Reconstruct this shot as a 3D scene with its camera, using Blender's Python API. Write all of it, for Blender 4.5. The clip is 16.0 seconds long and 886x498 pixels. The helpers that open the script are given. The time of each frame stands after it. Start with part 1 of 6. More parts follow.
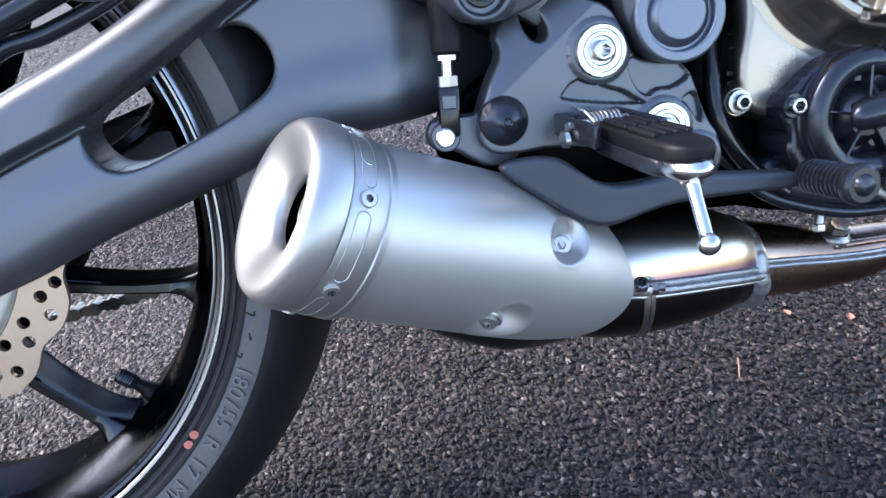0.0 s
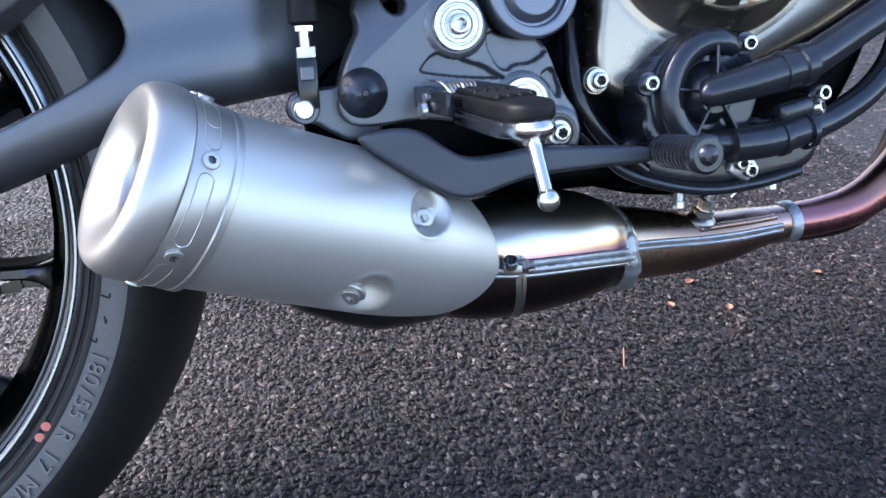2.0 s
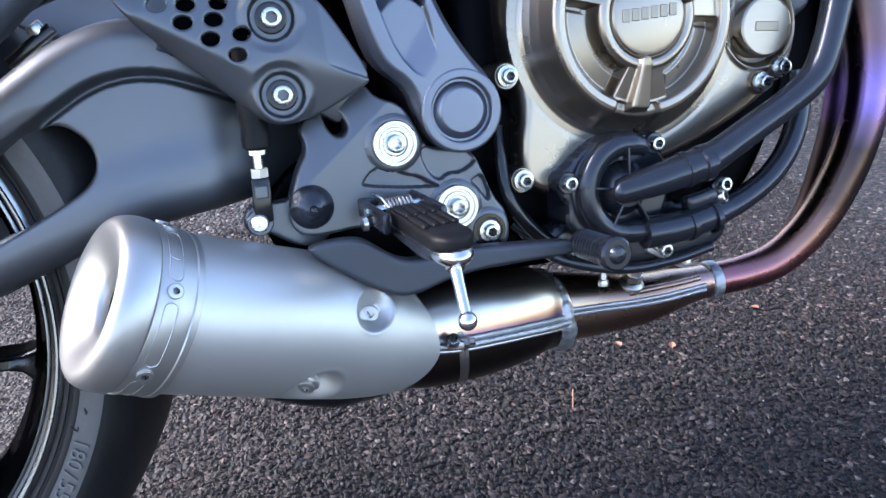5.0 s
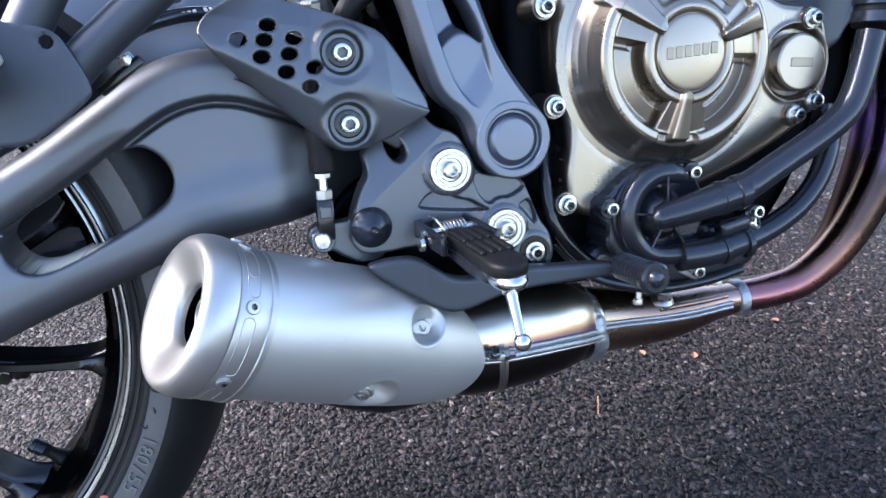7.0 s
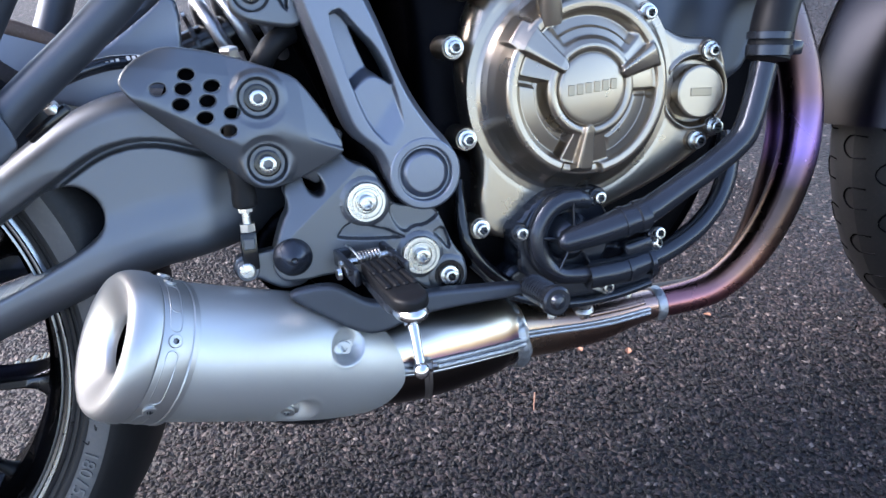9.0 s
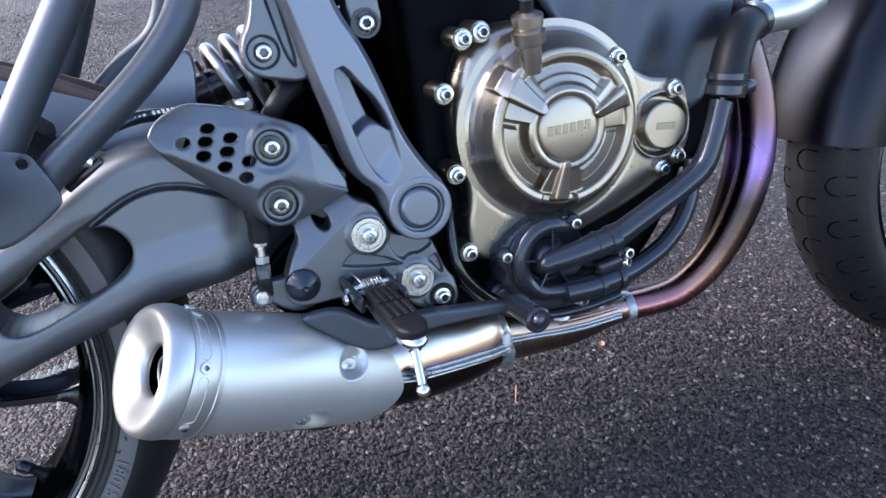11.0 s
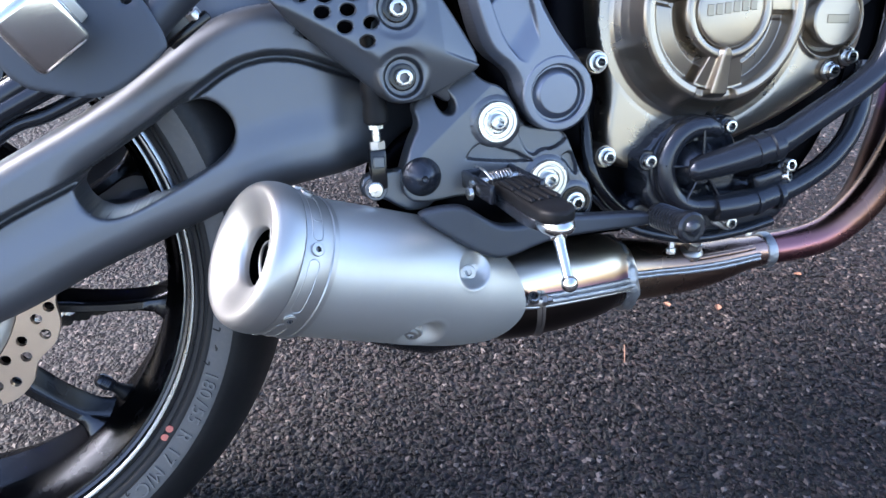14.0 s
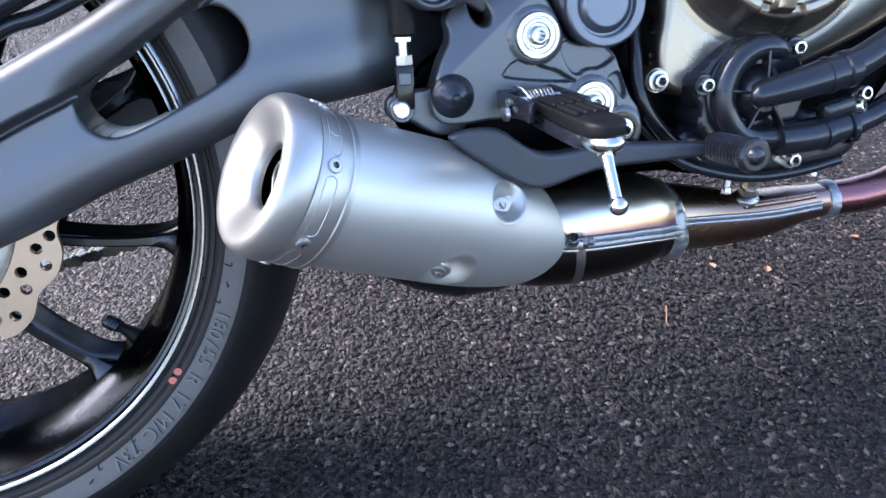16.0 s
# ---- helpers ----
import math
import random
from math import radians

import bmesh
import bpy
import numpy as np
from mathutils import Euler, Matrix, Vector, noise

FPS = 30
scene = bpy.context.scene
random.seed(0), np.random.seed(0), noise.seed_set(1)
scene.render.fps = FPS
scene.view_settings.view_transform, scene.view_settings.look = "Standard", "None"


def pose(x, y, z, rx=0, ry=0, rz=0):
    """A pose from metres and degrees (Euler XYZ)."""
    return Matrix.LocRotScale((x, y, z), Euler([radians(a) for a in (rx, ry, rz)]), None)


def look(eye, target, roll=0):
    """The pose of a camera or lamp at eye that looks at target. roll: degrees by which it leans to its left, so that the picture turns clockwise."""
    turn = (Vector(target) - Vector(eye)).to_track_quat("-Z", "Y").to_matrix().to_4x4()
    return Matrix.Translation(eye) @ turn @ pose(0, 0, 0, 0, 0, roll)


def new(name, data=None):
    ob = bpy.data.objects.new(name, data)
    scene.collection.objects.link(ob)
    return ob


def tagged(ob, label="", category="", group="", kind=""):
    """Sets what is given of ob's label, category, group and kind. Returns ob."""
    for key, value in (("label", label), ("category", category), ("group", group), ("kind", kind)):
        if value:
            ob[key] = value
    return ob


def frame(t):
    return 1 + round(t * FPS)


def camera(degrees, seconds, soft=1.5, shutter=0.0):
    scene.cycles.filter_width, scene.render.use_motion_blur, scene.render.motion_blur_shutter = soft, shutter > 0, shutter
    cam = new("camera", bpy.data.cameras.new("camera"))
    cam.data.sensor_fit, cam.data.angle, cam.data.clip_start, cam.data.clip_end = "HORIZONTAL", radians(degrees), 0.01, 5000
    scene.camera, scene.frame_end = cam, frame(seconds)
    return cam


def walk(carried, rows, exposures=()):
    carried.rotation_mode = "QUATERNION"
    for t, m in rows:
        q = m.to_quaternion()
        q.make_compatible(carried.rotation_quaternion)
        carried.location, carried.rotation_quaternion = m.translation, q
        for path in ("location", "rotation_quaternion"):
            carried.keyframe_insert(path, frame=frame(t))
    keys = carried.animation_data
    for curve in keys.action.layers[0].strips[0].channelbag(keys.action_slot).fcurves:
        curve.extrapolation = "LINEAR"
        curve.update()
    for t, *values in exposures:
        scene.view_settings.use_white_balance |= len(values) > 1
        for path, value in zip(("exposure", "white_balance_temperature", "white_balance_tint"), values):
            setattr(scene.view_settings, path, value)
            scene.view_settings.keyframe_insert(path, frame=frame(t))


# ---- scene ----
# ---- camera and walk ----
cam = camera(60.7, 16.0, soft=1.5)
METRES = 0.70
START = pose(0.306, -0.4607, 0.5195, -29.0216, 4.2761, -10.431)
ROWS = [
    (0.0, 0.0, 0.0, 0.0, 0.0, 0.0, -0.0),
    (0.5, -0.0133, -0.0029, -0.0041, -2.44, -0.13, -0.09),
    (1.0, -0.0197, 0.0055, -0.0217, -5.4, -0.35, 0.35),
    (1.5, 0.0228, 0.0102, -0.0411, -5.97, 0.09, 0.39),
    (2.0, 0.0537, 0.0027, -0.0425, -5.7, 1.65, 0.77),
    (2.5, 0.0835, -0.0103, -0.0319, -5.39, 1.97, 1.28),
    (3.0, 0.1142, -0.0293, -0.0126, -5.2, 2.35, 1.56),
    (3.5, 0.1324, -0.0516, 0.0019, -6.19, 1.88, 1.97),
    (4.0, 0.1386, -0.0862, 0.023, -7.43, 1.82, 2.46),
    (4.5, 0.116, -0.0831, 0.0293, -7.95, 1.69, 2.55),
    (5.0, 0.0835, -0.0862, 0.0439, -7.14, 1.56, 2.37),
    (7.5, 0.037, -0.1364, 0.0756, -6.4, 0.38, 0.76),
    (8.0, 0.0536, -0.134, 0.0858, -6.57, -1.16, 0.68),
    (8.5, 0.0824, -0.1521, 0.1025, -6.71, -1.27, 0.97),
    (9.0, 0.1021, -0.1991, 0.1277, -7.8, -1.03, 1.54),
    (9.5, 0.096, -0.2237, 0.1555, -8.6, -1.29, 2.08),
    (12.0, 0.0409, -0.3196, 0.2036, -9.97, -4.26, 1.96),
    (12.5, 0.0246, -0.2973, 0.1893, -9.03, -4.0, 1.85),
    (13.0, 0.0155, -0.2617, 0.157, -7.81, -2.93, 1.52),
    (13.5, 0.0038, -0.2123, 0.1088, -6.63, -2.27, 0.8),
    (14.0, -0.0026, -0.1711, 0.0606, -5.38, -2.1, 0.47),
    (14.5, -0.0027, -0.1352, 0.0294, -3.83, -1.96, 0.51),
    (15.0, 0.0033, -0.1225, 0.0143, -3.55, -2.74, 0.29),
    (15.5, 0.0065, -0.1086, 0.004, -3.85, -3.64, 0.21),
    (16.0, 0.0027, -0.0976, 0.0041, -3.09, -3.4, -0.31),
]
EXPOSURE = [(0.0, 2.42, 6340, 17), (16.0, 2.42, 6340, 17)]
walk(cam, [(t, START @ pose(METRES * x, METRES * y, METRES * z, 90 + pitch, roll, yaw)) for t, x, y, z, yaw, pitch, roll in ROWS], EXPOSURE)

# ---- sky and sun ----
SUN_FROM = Vector((-0.80, 0.36, 0.60)).normalized()
sky_world = bpy.data.worlds.new("sky")
scene.world = sky_world
sky_world.use_nodes = True
_t = sky_world.node_tree
_s = _t.nodes.new("ShaderNodeTexSky")
_s.sky_type = "NISHITA"
_s.sun_disc = False
_s.sun_elevation = math.asin(SUN_FROM.z)
_s.sun_rotation = math.atan2(SUN_FROM.x, SUN_FROM.y)
_t.links.new(_s.outputs[0], _t.nodes["Background"].inputs[0])
_t.nodes["Background"].inputs[1].default_value = 0.14
sun = new("sun", bpy.data.lights.new("sun", "SUN"))
sun.data.energy = 3.3
sun.data.angle = radians(42)
sun.data.color = (1.0, 0.97, 0.94)
sun.matrix_world = look(SUN_FROM * 20, (0, 0, 0))

# ---- materials ----
def material(name, color, rough=0.5, metal=0.0, vary=0.12, scale=40.0, bump=0.05, bump_scale=600.0, dirt=0.0, coat=0.0, spec=0.5, rough_vary=0.08, edge=None):
    """A painted, cast or moulded surface: tone variation at two sizes, fine grain relief and, where asked, dust."""
    m = bpy.data.materials.new(name)
    m.use_nodes = True
    n, l = m.node_tree.nodes, m.node_tree.links
    b = n["Principled BSDF"]
    b.inputs["Metallic"].default_value = metal
    b.inputs["Specular IOR Level"].default_value = spec
    if edge is not None:
        b.inputs["Specular Tint"].default_value = (edge, edge, edge, 1)
    b.inputs["Coat Weight"].default_value = coat
    b.inputs["Coat Roughness"].default_value = 0.12
    c = n.new("ShaderNodeTexCoord")
    big, fine = n.new("ShaderNodeTexNoise"), n.new("ShaderNodeTexNoise")
    big.inputs["Scale"].default_value, fine.inputs["Scale"].default_value = scale, bump_scale
    big.inputs["Detail"].default_value = 5
    for tex in (big, fine):
        l.new(c.outputs["Object"], tex.inputs["Vector"])
    ramp = n.new("ShaderNodeMix")
    ramp.data_type = "RGBA"
    ramp.inputs["A"].default_value = (*[v * (1 - vary) for v in color], 1)
    ramp.inputs["B"].default_value = (*[min(1, v * (1 + vary)) for v in color], 1)
    l.new(big.outputs["Fac"], ramp.inputs["Factor"])
    out = ramp.outputs["Result"]
    if dirt:
        speck = n.new("ShaderNodeTexNoise")
        speck.inputs["Scale"].default_value, speck.inputs["Detail"].default_value = scale * 9, 8
        l.new(c.outputs["Object"], speck.inputs["Vector"])
        rise = n.new("ShaderNodeMapRange")
        rise.inputs["From Min"].default_value, rise.inputs["From Max"].default_value, rise.inputs["To Max"].default_value = 0.52, 0.78, dirt
        l.new(speck.outputs["Fac"], rise.inputs["Value"])
        mix = n.new("ShaderNodeMix")
        mix.data_type = "RGBA"
        mix.inputs["B"].default_value = (0.22, 0.18, 0.15, 1)
        l.new(rise.outputs[0], mix.inputs["Factor"])
        l.new(out, mix.inputs["A"])
        out = mix.outputs["Result"]
    l.new(out, b.inputs["Base Color"])
    r = n.new("ShaderNodeMapRange")
    r.inputs["To Min"].default_value, r.inputs["To Max"].default_value = max(0.02, rough - rough_vary), min(1, rough + rough_vary)
    l.new(big.outputs["Fac"], r.inputs["Value"])
    l.new(r.outputs[0], b.inputs["Roughness"])
    if bump:
        bp = n.new("ShaderNodeBump")
        bp.inputs["Strength"].default_value, bp.inputs["Distance"].default_value = bump, 0.001
        l.new(fine.outputs["Fac"], bp.inputs["Height"])
        l.new(bp.outputs[0], b.inputs["Normal"])
    return m


SATIN = material("satin_black_paint", (0.172, 0.187, 0.222), 0.40, 0.85, 0.06, 25, 0.03, 900, dirt=0.004)
ARMPAINT = material("swingarm_black_paint", (0.155, 0.164, 0.181), 0.47, 0.85, 0.06, 25, 0.03, 900, dirt=0.006)
CAST = material("cast_black_paint", (0.128, 0.135, 0.147), 0.38, 0.8, 0.08, 30, 0.06, 1400, dirt=0.006)
FRAMEPAINT = material("frame_black_paint", (0.072, 0.080, 0.096), 0.50, 0.8, 0.08, 30, 0.05, 1200, dirt=0.006)
PLASTIC = material("black_plastic", (0.038, 0.042, 0.052), 0.22, 0.65, 0.12, 30, 0.04, 900, dirt=0.005)
GLOSSBLACK = material("gloss_black_paint", (0.006, 0.006, 0.007), 0.20, 0.0, 0.15, 30, 0.02, 900, dirt=0.03)
RUBBER = material("rubber", (0.006, 0.006, 0.007), 0.5, 0.0, 0.2, 40, 0.08, 900, dirt=0.004, spec=0.2)
TYRE = material("tyre_rubber", (0.008, 0.008, 0.009), 0.50, 0.0, 0.25, 30, 0.10, 700, dirt=0.03, spec=0.27)
SIDEWALL = material("tyre_sidewall", (0.066, 0.065, 0.067), 0.42, 0.0, 0.25, 30, 0.10, 700, dirt=0.10)
BRONZE = material("bronze_metallic_paint", (0.335, 0.288, 0.236), 0.29, 0.97, 0.05, 30, 0.04, 1600)
ALU = material("satin_aluminium", (0.535, 0.535, 0.52), 0.44, 0.80, 0.05, 10, 0.05, 1800, rough_vary=0.05)
ALUCAP = material("blasted_aluminium", (0.475, 0.47, 0.455), 0.40, 0.88, 0.04, 18, 0.04, 1500)
ZINC = material("zinc_plated_steel", (0.62, 0.62, 0.60), 0.28, 1.0, 0.06, 120, 0.03, 900)
# darker steel for bolt recesses, their shade put into the colour
SOCKET = material("shaded_socket_steel", (0.13, 0.13, 0.135), 0.38, 1.0, 0.2, 120, 0.05, 900)
CHROME = material("polished_steel", (0.66, 0.66, 0.65), 0.20, 1.0, 0.04, 80, 0.0, 900)
STEEL = material("dull_steel", (0.42, 0.40, 0.38), 0.36, 1.0, 0.15, 90, 0.08, 700)
RIM = material("rim_black_paint", (0.052, 0.054, 0.060), 0.26, 1.0, 0.15, 30, 0.03, 900, dirt=0.003, edge=0.25)
RIMEDGE = material("machined_rim_edge", (0.34, 0.35, 0.36), 0.30, 1.0, 0.1, 60, 0.05, 900)
DISC = material("brake_disc_steel", (0.50, 0.385, 0.305), 0.36, 0.92, 0.14, 40, 0.02, 500)
# near-black with dulled edges: shade of gaps and recesses put into the colour
DARK = material("painted_shade_black", (0.004, 0.004, 0.005), 0.45, 1.0, 0.2, 30, 0.08, 500, dirt=0.004, edge=0.05)
FENDER = material("black_plastic_fender", (0.024, 0.024, 0.028), 0.32, 1.0, 0.06, 30, 0.01, 1500, edge=0.2)
WELD = material("weld_bead_steel", (0.37, 0.38, 0.40), 0.46, 0.9, 0.35, 160, 1.0, 260)
DIRTY = material("mud_dusted_plastic", (0.085, 0.055, 0.043), 0.75, 0.0, 0.4, 60, 0.3, 500, dirt=0.25)
DUSTED = material("dusty_black_plastic", (0.022, 0.017, 0.016), 0.6, 0.0, 0.4, 40, 0.2, 500, dirt=0.12, spec=0.25)
SPRING = material("grey_spring_steel", (0.40, 0.41, 0.43), 0.38, 0.9, 0.1, 60, 0.04, 900)
RED = material("red_paint_dot", (0.55, 0.16, 0.12), 0.6, 0.0, 0.2, 200, 0.1, 900)
PRINT = material("white_print", (0.55, 0.55, 0.56), 0.5, 0.0, 0.1, 100, 0.0)
LOGO = material("bronze_relief", (0.24, 0.205, 0.16), 0.32, 0.97, 0.08, 30, 0.05, 1600)


def tempered(name, stops, axis, low, high, rough=0.22, streak=0.12, base_metal=1.0):
    """Bare steel with heat tints along the pipe; some ramps paint in shade too."""
    m = bpy.data.materials.new(name)
    m.use_nodes = True
    n, l = m.node_tree.nodes, m.node_tree.links
    b = n["Principled BSDF"]
    b.inputs["Metallic"].default_value = base_metal
    c = n.new("ShaderNodeTexCoord")
    sep = n.new("ShaderNodeSeparateXYZ")
    l.new(c.outputs["Object"], sep.inputs[0])
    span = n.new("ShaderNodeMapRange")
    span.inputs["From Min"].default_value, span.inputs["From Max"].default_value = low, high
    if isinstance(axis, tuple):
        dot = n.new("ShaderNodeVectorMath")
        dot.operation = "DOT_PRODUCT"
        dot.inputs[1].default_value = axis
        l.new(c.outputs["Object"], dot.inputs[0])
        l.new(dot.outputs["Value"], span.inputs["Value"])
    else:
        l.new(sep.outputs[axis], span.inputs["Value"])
    tex = n.new("ShaderNodeTexNoise")
    tex.inputs["Scale"].default_value, tex.inputs["Detail"].default_value = 22, 6
    l.new(c.outputs["Object"], tex.inputs["Vector"])
    wob = n.new("ShaderNodeMath")
    wob.operation = "MULTIPLY_ADD"
    wob.inputs[1].default_value, wob.inputs[2].default_value = streak, -streak / 2
    l.new(tex.outputs["Fac"], wob.inputs[0])
    add = n.new("ShaderNodeMath")
    l.new(span.outputs[0], add.inputs[0])
    l.new(wob.outputs[0], add.inputs[1])
    ramp = n.new("ShaderNodeValToRGB")
    while len(ramp.color_ramp.elements) < len(stops):
        ramp.color_ramp.elements.new(0.5)
    for e, (p, col) in zip(ramp.color_ramp.elements, stops):
        e.position, e.color = p, (*col, 1)
    l.new(add.outputs[0], ramp.inputs[0])
    l.new(ramp.outputs[0], b.inputs["Base Color"])
    r = n.new("ShaderNodeMapRange")
    r.inputs["To Min"].default_value, r.inputs["To Max"].default_value = rough - 0.06, rough + 0.12
    l.new(tex.outputs["Fac"], r.inputs["Value"])
    l.new(r.outputs[0], b.inputs["Roughness"])
    fine = n.new("ShaderNodeTexNoise")
    fine.inputs["Scale"].default_value = 500
    l.new(c.outputs["Object"], fine.inputs["Vector"])
    bp = n.new("ShaderNodeBump")
    bp.inputs["Strength"].default_value, bp.inputs["Distance"].default_value = 0.06, 0.001
    l.new(fine.outputs["Fac"], bp.inputs["Height"])
    l.new(bp.outputs[0], b.inputs["Normal"])
    return m


HEADER = tempered("heat_tinted_header", [(0.0, (0.27, 0.125, 0.135)), (0.08, (0.36, 0.155, 0.165)), (0.15, (0.30, 0.160, 0.125)), (0.25, (0.115, 0.072, 0.058)), (0.38, (0.060, 0.043, 0.040)), (0.46, (0.15, 0.095, 0.15)),
                                         (0.53, (0.23, 0.145, 0.42)), (0.60, (0.19, 0.125, 0.30)), (0.70, (0.15, 0.090, 0.105)), (0.85, (0.11, 0.080, 0.085)), (1.0, (0.09, 0.075, 0.085))], 2, 0.17, 0.50, 0.24, 0.10)
# darkened copy of the header tints: shade on the inner pipe, painted in
HEADER_SHADED = tempered("shaded_header", [(0.0, (0.050, 0.030, 0.029)), (0.3, (0.028, 0.018, 0.017)), (0.44, (0.035, 0.024, 0.030)), (0.53, (0.17, 0.10, 0.30)), (0.62, (0.07, 0.05, 0.08)), (1.0, (0.05, 0.035, 0.05))], 2, 0.17, 0.50, 0.40, 0.12)
COLLECTOR = tempered("heat_tinted_collector", [(0.0, (0.42, 0.31, 0.22)), (0.35, (0.29, 0.19, 0.145)), (0.7, (0.28, 0.18, 0.14)), (1.0, (0.38, 0.25, 0.22))], 0, 0.62, 0.79, 0.24, 0.3)
# heat tints above the seam; dark bottom and top are painted shade and reflection
CANISTER = tempered("tinted_shaded_canister", [(0.0, (0.06, 0.047, 0.042)), (0.27, (0.07, 0.055, 0.05)), (0.30, (0.22, 0.24, 0.42)), (0.345, (0.44, 0.25, 0.36)), (0.39, (0.66, 0.44, 0.28)), (0.45, (0.58, 0.54, 0.48)), (0.60, (0.54, 0.495, 0.43)), (0.76, (0.40, 0.345, 0.29)), (1.0, (0.26, 0.22, 0.185))], (0.13, 0.0, 1.0), 0.2425, 0.3525, 0.27, 0.10)

# ---- shaping tools ----
def smooth_loop(points, rounds=3):
    """Rounds a closed outline's corners."""
    p = np.array(points, float)
    for _ in range(rounds):
        q = np.roll(p, -1, 0)
        p = np.stack([0.75 * p + 0.25 * q, 0.25 * p + 0.75 * q], 1).reshape(-1, p.shape[1])
    return p


def spline(points, n=12):
    """A smooth open line through the points."""
    p = np.array(points, float)
    e = np.concatenate([[2 * p[0] - p[1]], p, [2 * p[-1] - p[-2]]])
    out = []
    for i in range(1, len(e) - 2):
        for t in np.arange(n) / n:
            a, b, c, d = e[i - 1 : i + 3]
            out.append(0.5 * (2 * b + (c - a) * t + (2 * a - 5 * b + 4 * c - d) * t**2 + (3 * b - a - 3 * c + d) * t**3))
    return np.array(out + [p[-1]])


def loop_distance(q, loop):
    """For points q: distance inside (+) or outside (-) a closed loop, and the nearest point on it."""
    a, b = loop, np.roll(loop, -1, 0)
    ab = b - a
    best, near = np.full(len(q), 1e9), np.zeros_like(q)
    inside = np.zeros(len(q), bool)
    for (ax, az), (dx, dz) in zip(a, ab):
        t = np.clip(((q[:, 0] - ax) * dx + (q[:, 1] - az) * dz) / (dx * dx + dz * dz + 1e-18), 0, 1)
        nx, nz = ax + t * dx, az + t * dz
        d = np.hypot(q[:, 0] - nx, q[:, 1] - nz)
        m = d < best
        best[m], near[m, 0], near[m, 1] = d[m], nx[m], nz[m]
        if abs(dz) > 1e-15:
            cross = ((az > q[:, 1]) != (az + dz > q[:, 1])) & (q[:, 0] < ax + (q[:, 1] - az) / dz * dx)
            inside ^= cross
    return np.where(inside, best, -best), near


def rounding(d, r):
    """How far a rounded edge of radius r has dropped at distance d inside the edge."""
    d = np.clip(d, 0, r)
    return r - np.sqrt(np.maximum(r * r - (r - d) ** 2, 0))


def step_up(d, width):
    """A smooth rise from 0 to 1 over width."""
    t = np.clip(d / width, 0, 1)
    return t * t * (3 - 2 * t)


def relief(outline, front, back, grid=0.0015, holes=(), rounds=3, edge=0.002):
    """A cast or pressed plate in the x-z plane. front(x, z, d) gives y of its face at distance d inside the edge; back is y of its rear
    (a number, or a function of x and z)."""
    loops = [smooth_loop(outline, rounds)] + [smooth_loop(h, rounds) for h in holes]
    lo, hi = loops[0].min(0) - grid, loops[0].max(0) + grid
    xs, zs = np.arange(lo[0], hi[0] + grid, grid), np.arange(lo[1], hi[1] + grid, grid)
    X, Z = np.meshgrid(xs, zs, indexing="ij")
    q = np.stack([X.ravel(), Z.ravel()], 1)
    d, near = loop_distance(q, loops[0])
    for h in loops[1:]:
        dh, nh = loop_distance(q, h)
        m = -dh < d
        d, near = np.where(m, -dh, d), np.where(m[:, None], nh, near)
    ins = (d > 0).reshape(X.shape)
    cell = ins[:-1, :-1].astype(int) + ins[1:, :-1] + ins[:-1, 1:] + ins[1:, 1:]
    ci, cj = np.nonzero(cell > 0)
    nz = len(zs)
    faces = np.stack([ci * nz + cj, (ci + 1) * nz + cj, (ci + 1) * nz + cj + 1, ci * nz + cj + 1], 1)
    used = np.unique(faces)
    p = q.copy()
    close = (d <= 0) | (d < 0.3 * grid)
    p[close] = near[close]
    dd = np.where(close, 0.0, d)
    remap = -np.ones(len(q), int)
    remap[used] = np.arange(len(used))
    f = remap[faces]
    p, dd = p[used], dd[used]
    y = front(p[:, 0], p[:, 1], dd) + rounding(dd, edge) if edge else front(p[:, 0], p[:, 1], dd)
    v = np.stack([p[:, 0], y, p[:, 1]], 1)
    e = np.concatenate([f[:, [k, (k + 1) % 4]] for k in range(4)])
    key = e[:, 0] * len(v) + e[:, 1]
    single = e[~np.isin(key, e[:, 1] * len(v) + e[:, 0])]
    rim = np.unique(single)
    place = -np.ones(len(v), int)
    place[rim] = len(v) + np.arange(len(rim))
    w = v[rim].copy()
    w[:, 1] = back(w[:, 0], w[:, 2]) if callable(back) else back
    skirt = np.stack([single[:, 1], single[:, 0], place[single[:, 0]], place[single[:, 1]]], 1)
    return np.concatenate([v, w]), [tuple(r) for r in np.concatenate([f, skirt]).tolist()]


def frame_of(axis):
    """Two directions across an axis."""
    a = Vector(axis).normalized()
    u = a.cross(Vector((0, 0, 1)) if abs(a.z) < 0.9 else Vector((1, 0, 0))).normalized()
    return np.array(a), np.array(u), np.array(a.cross(u))


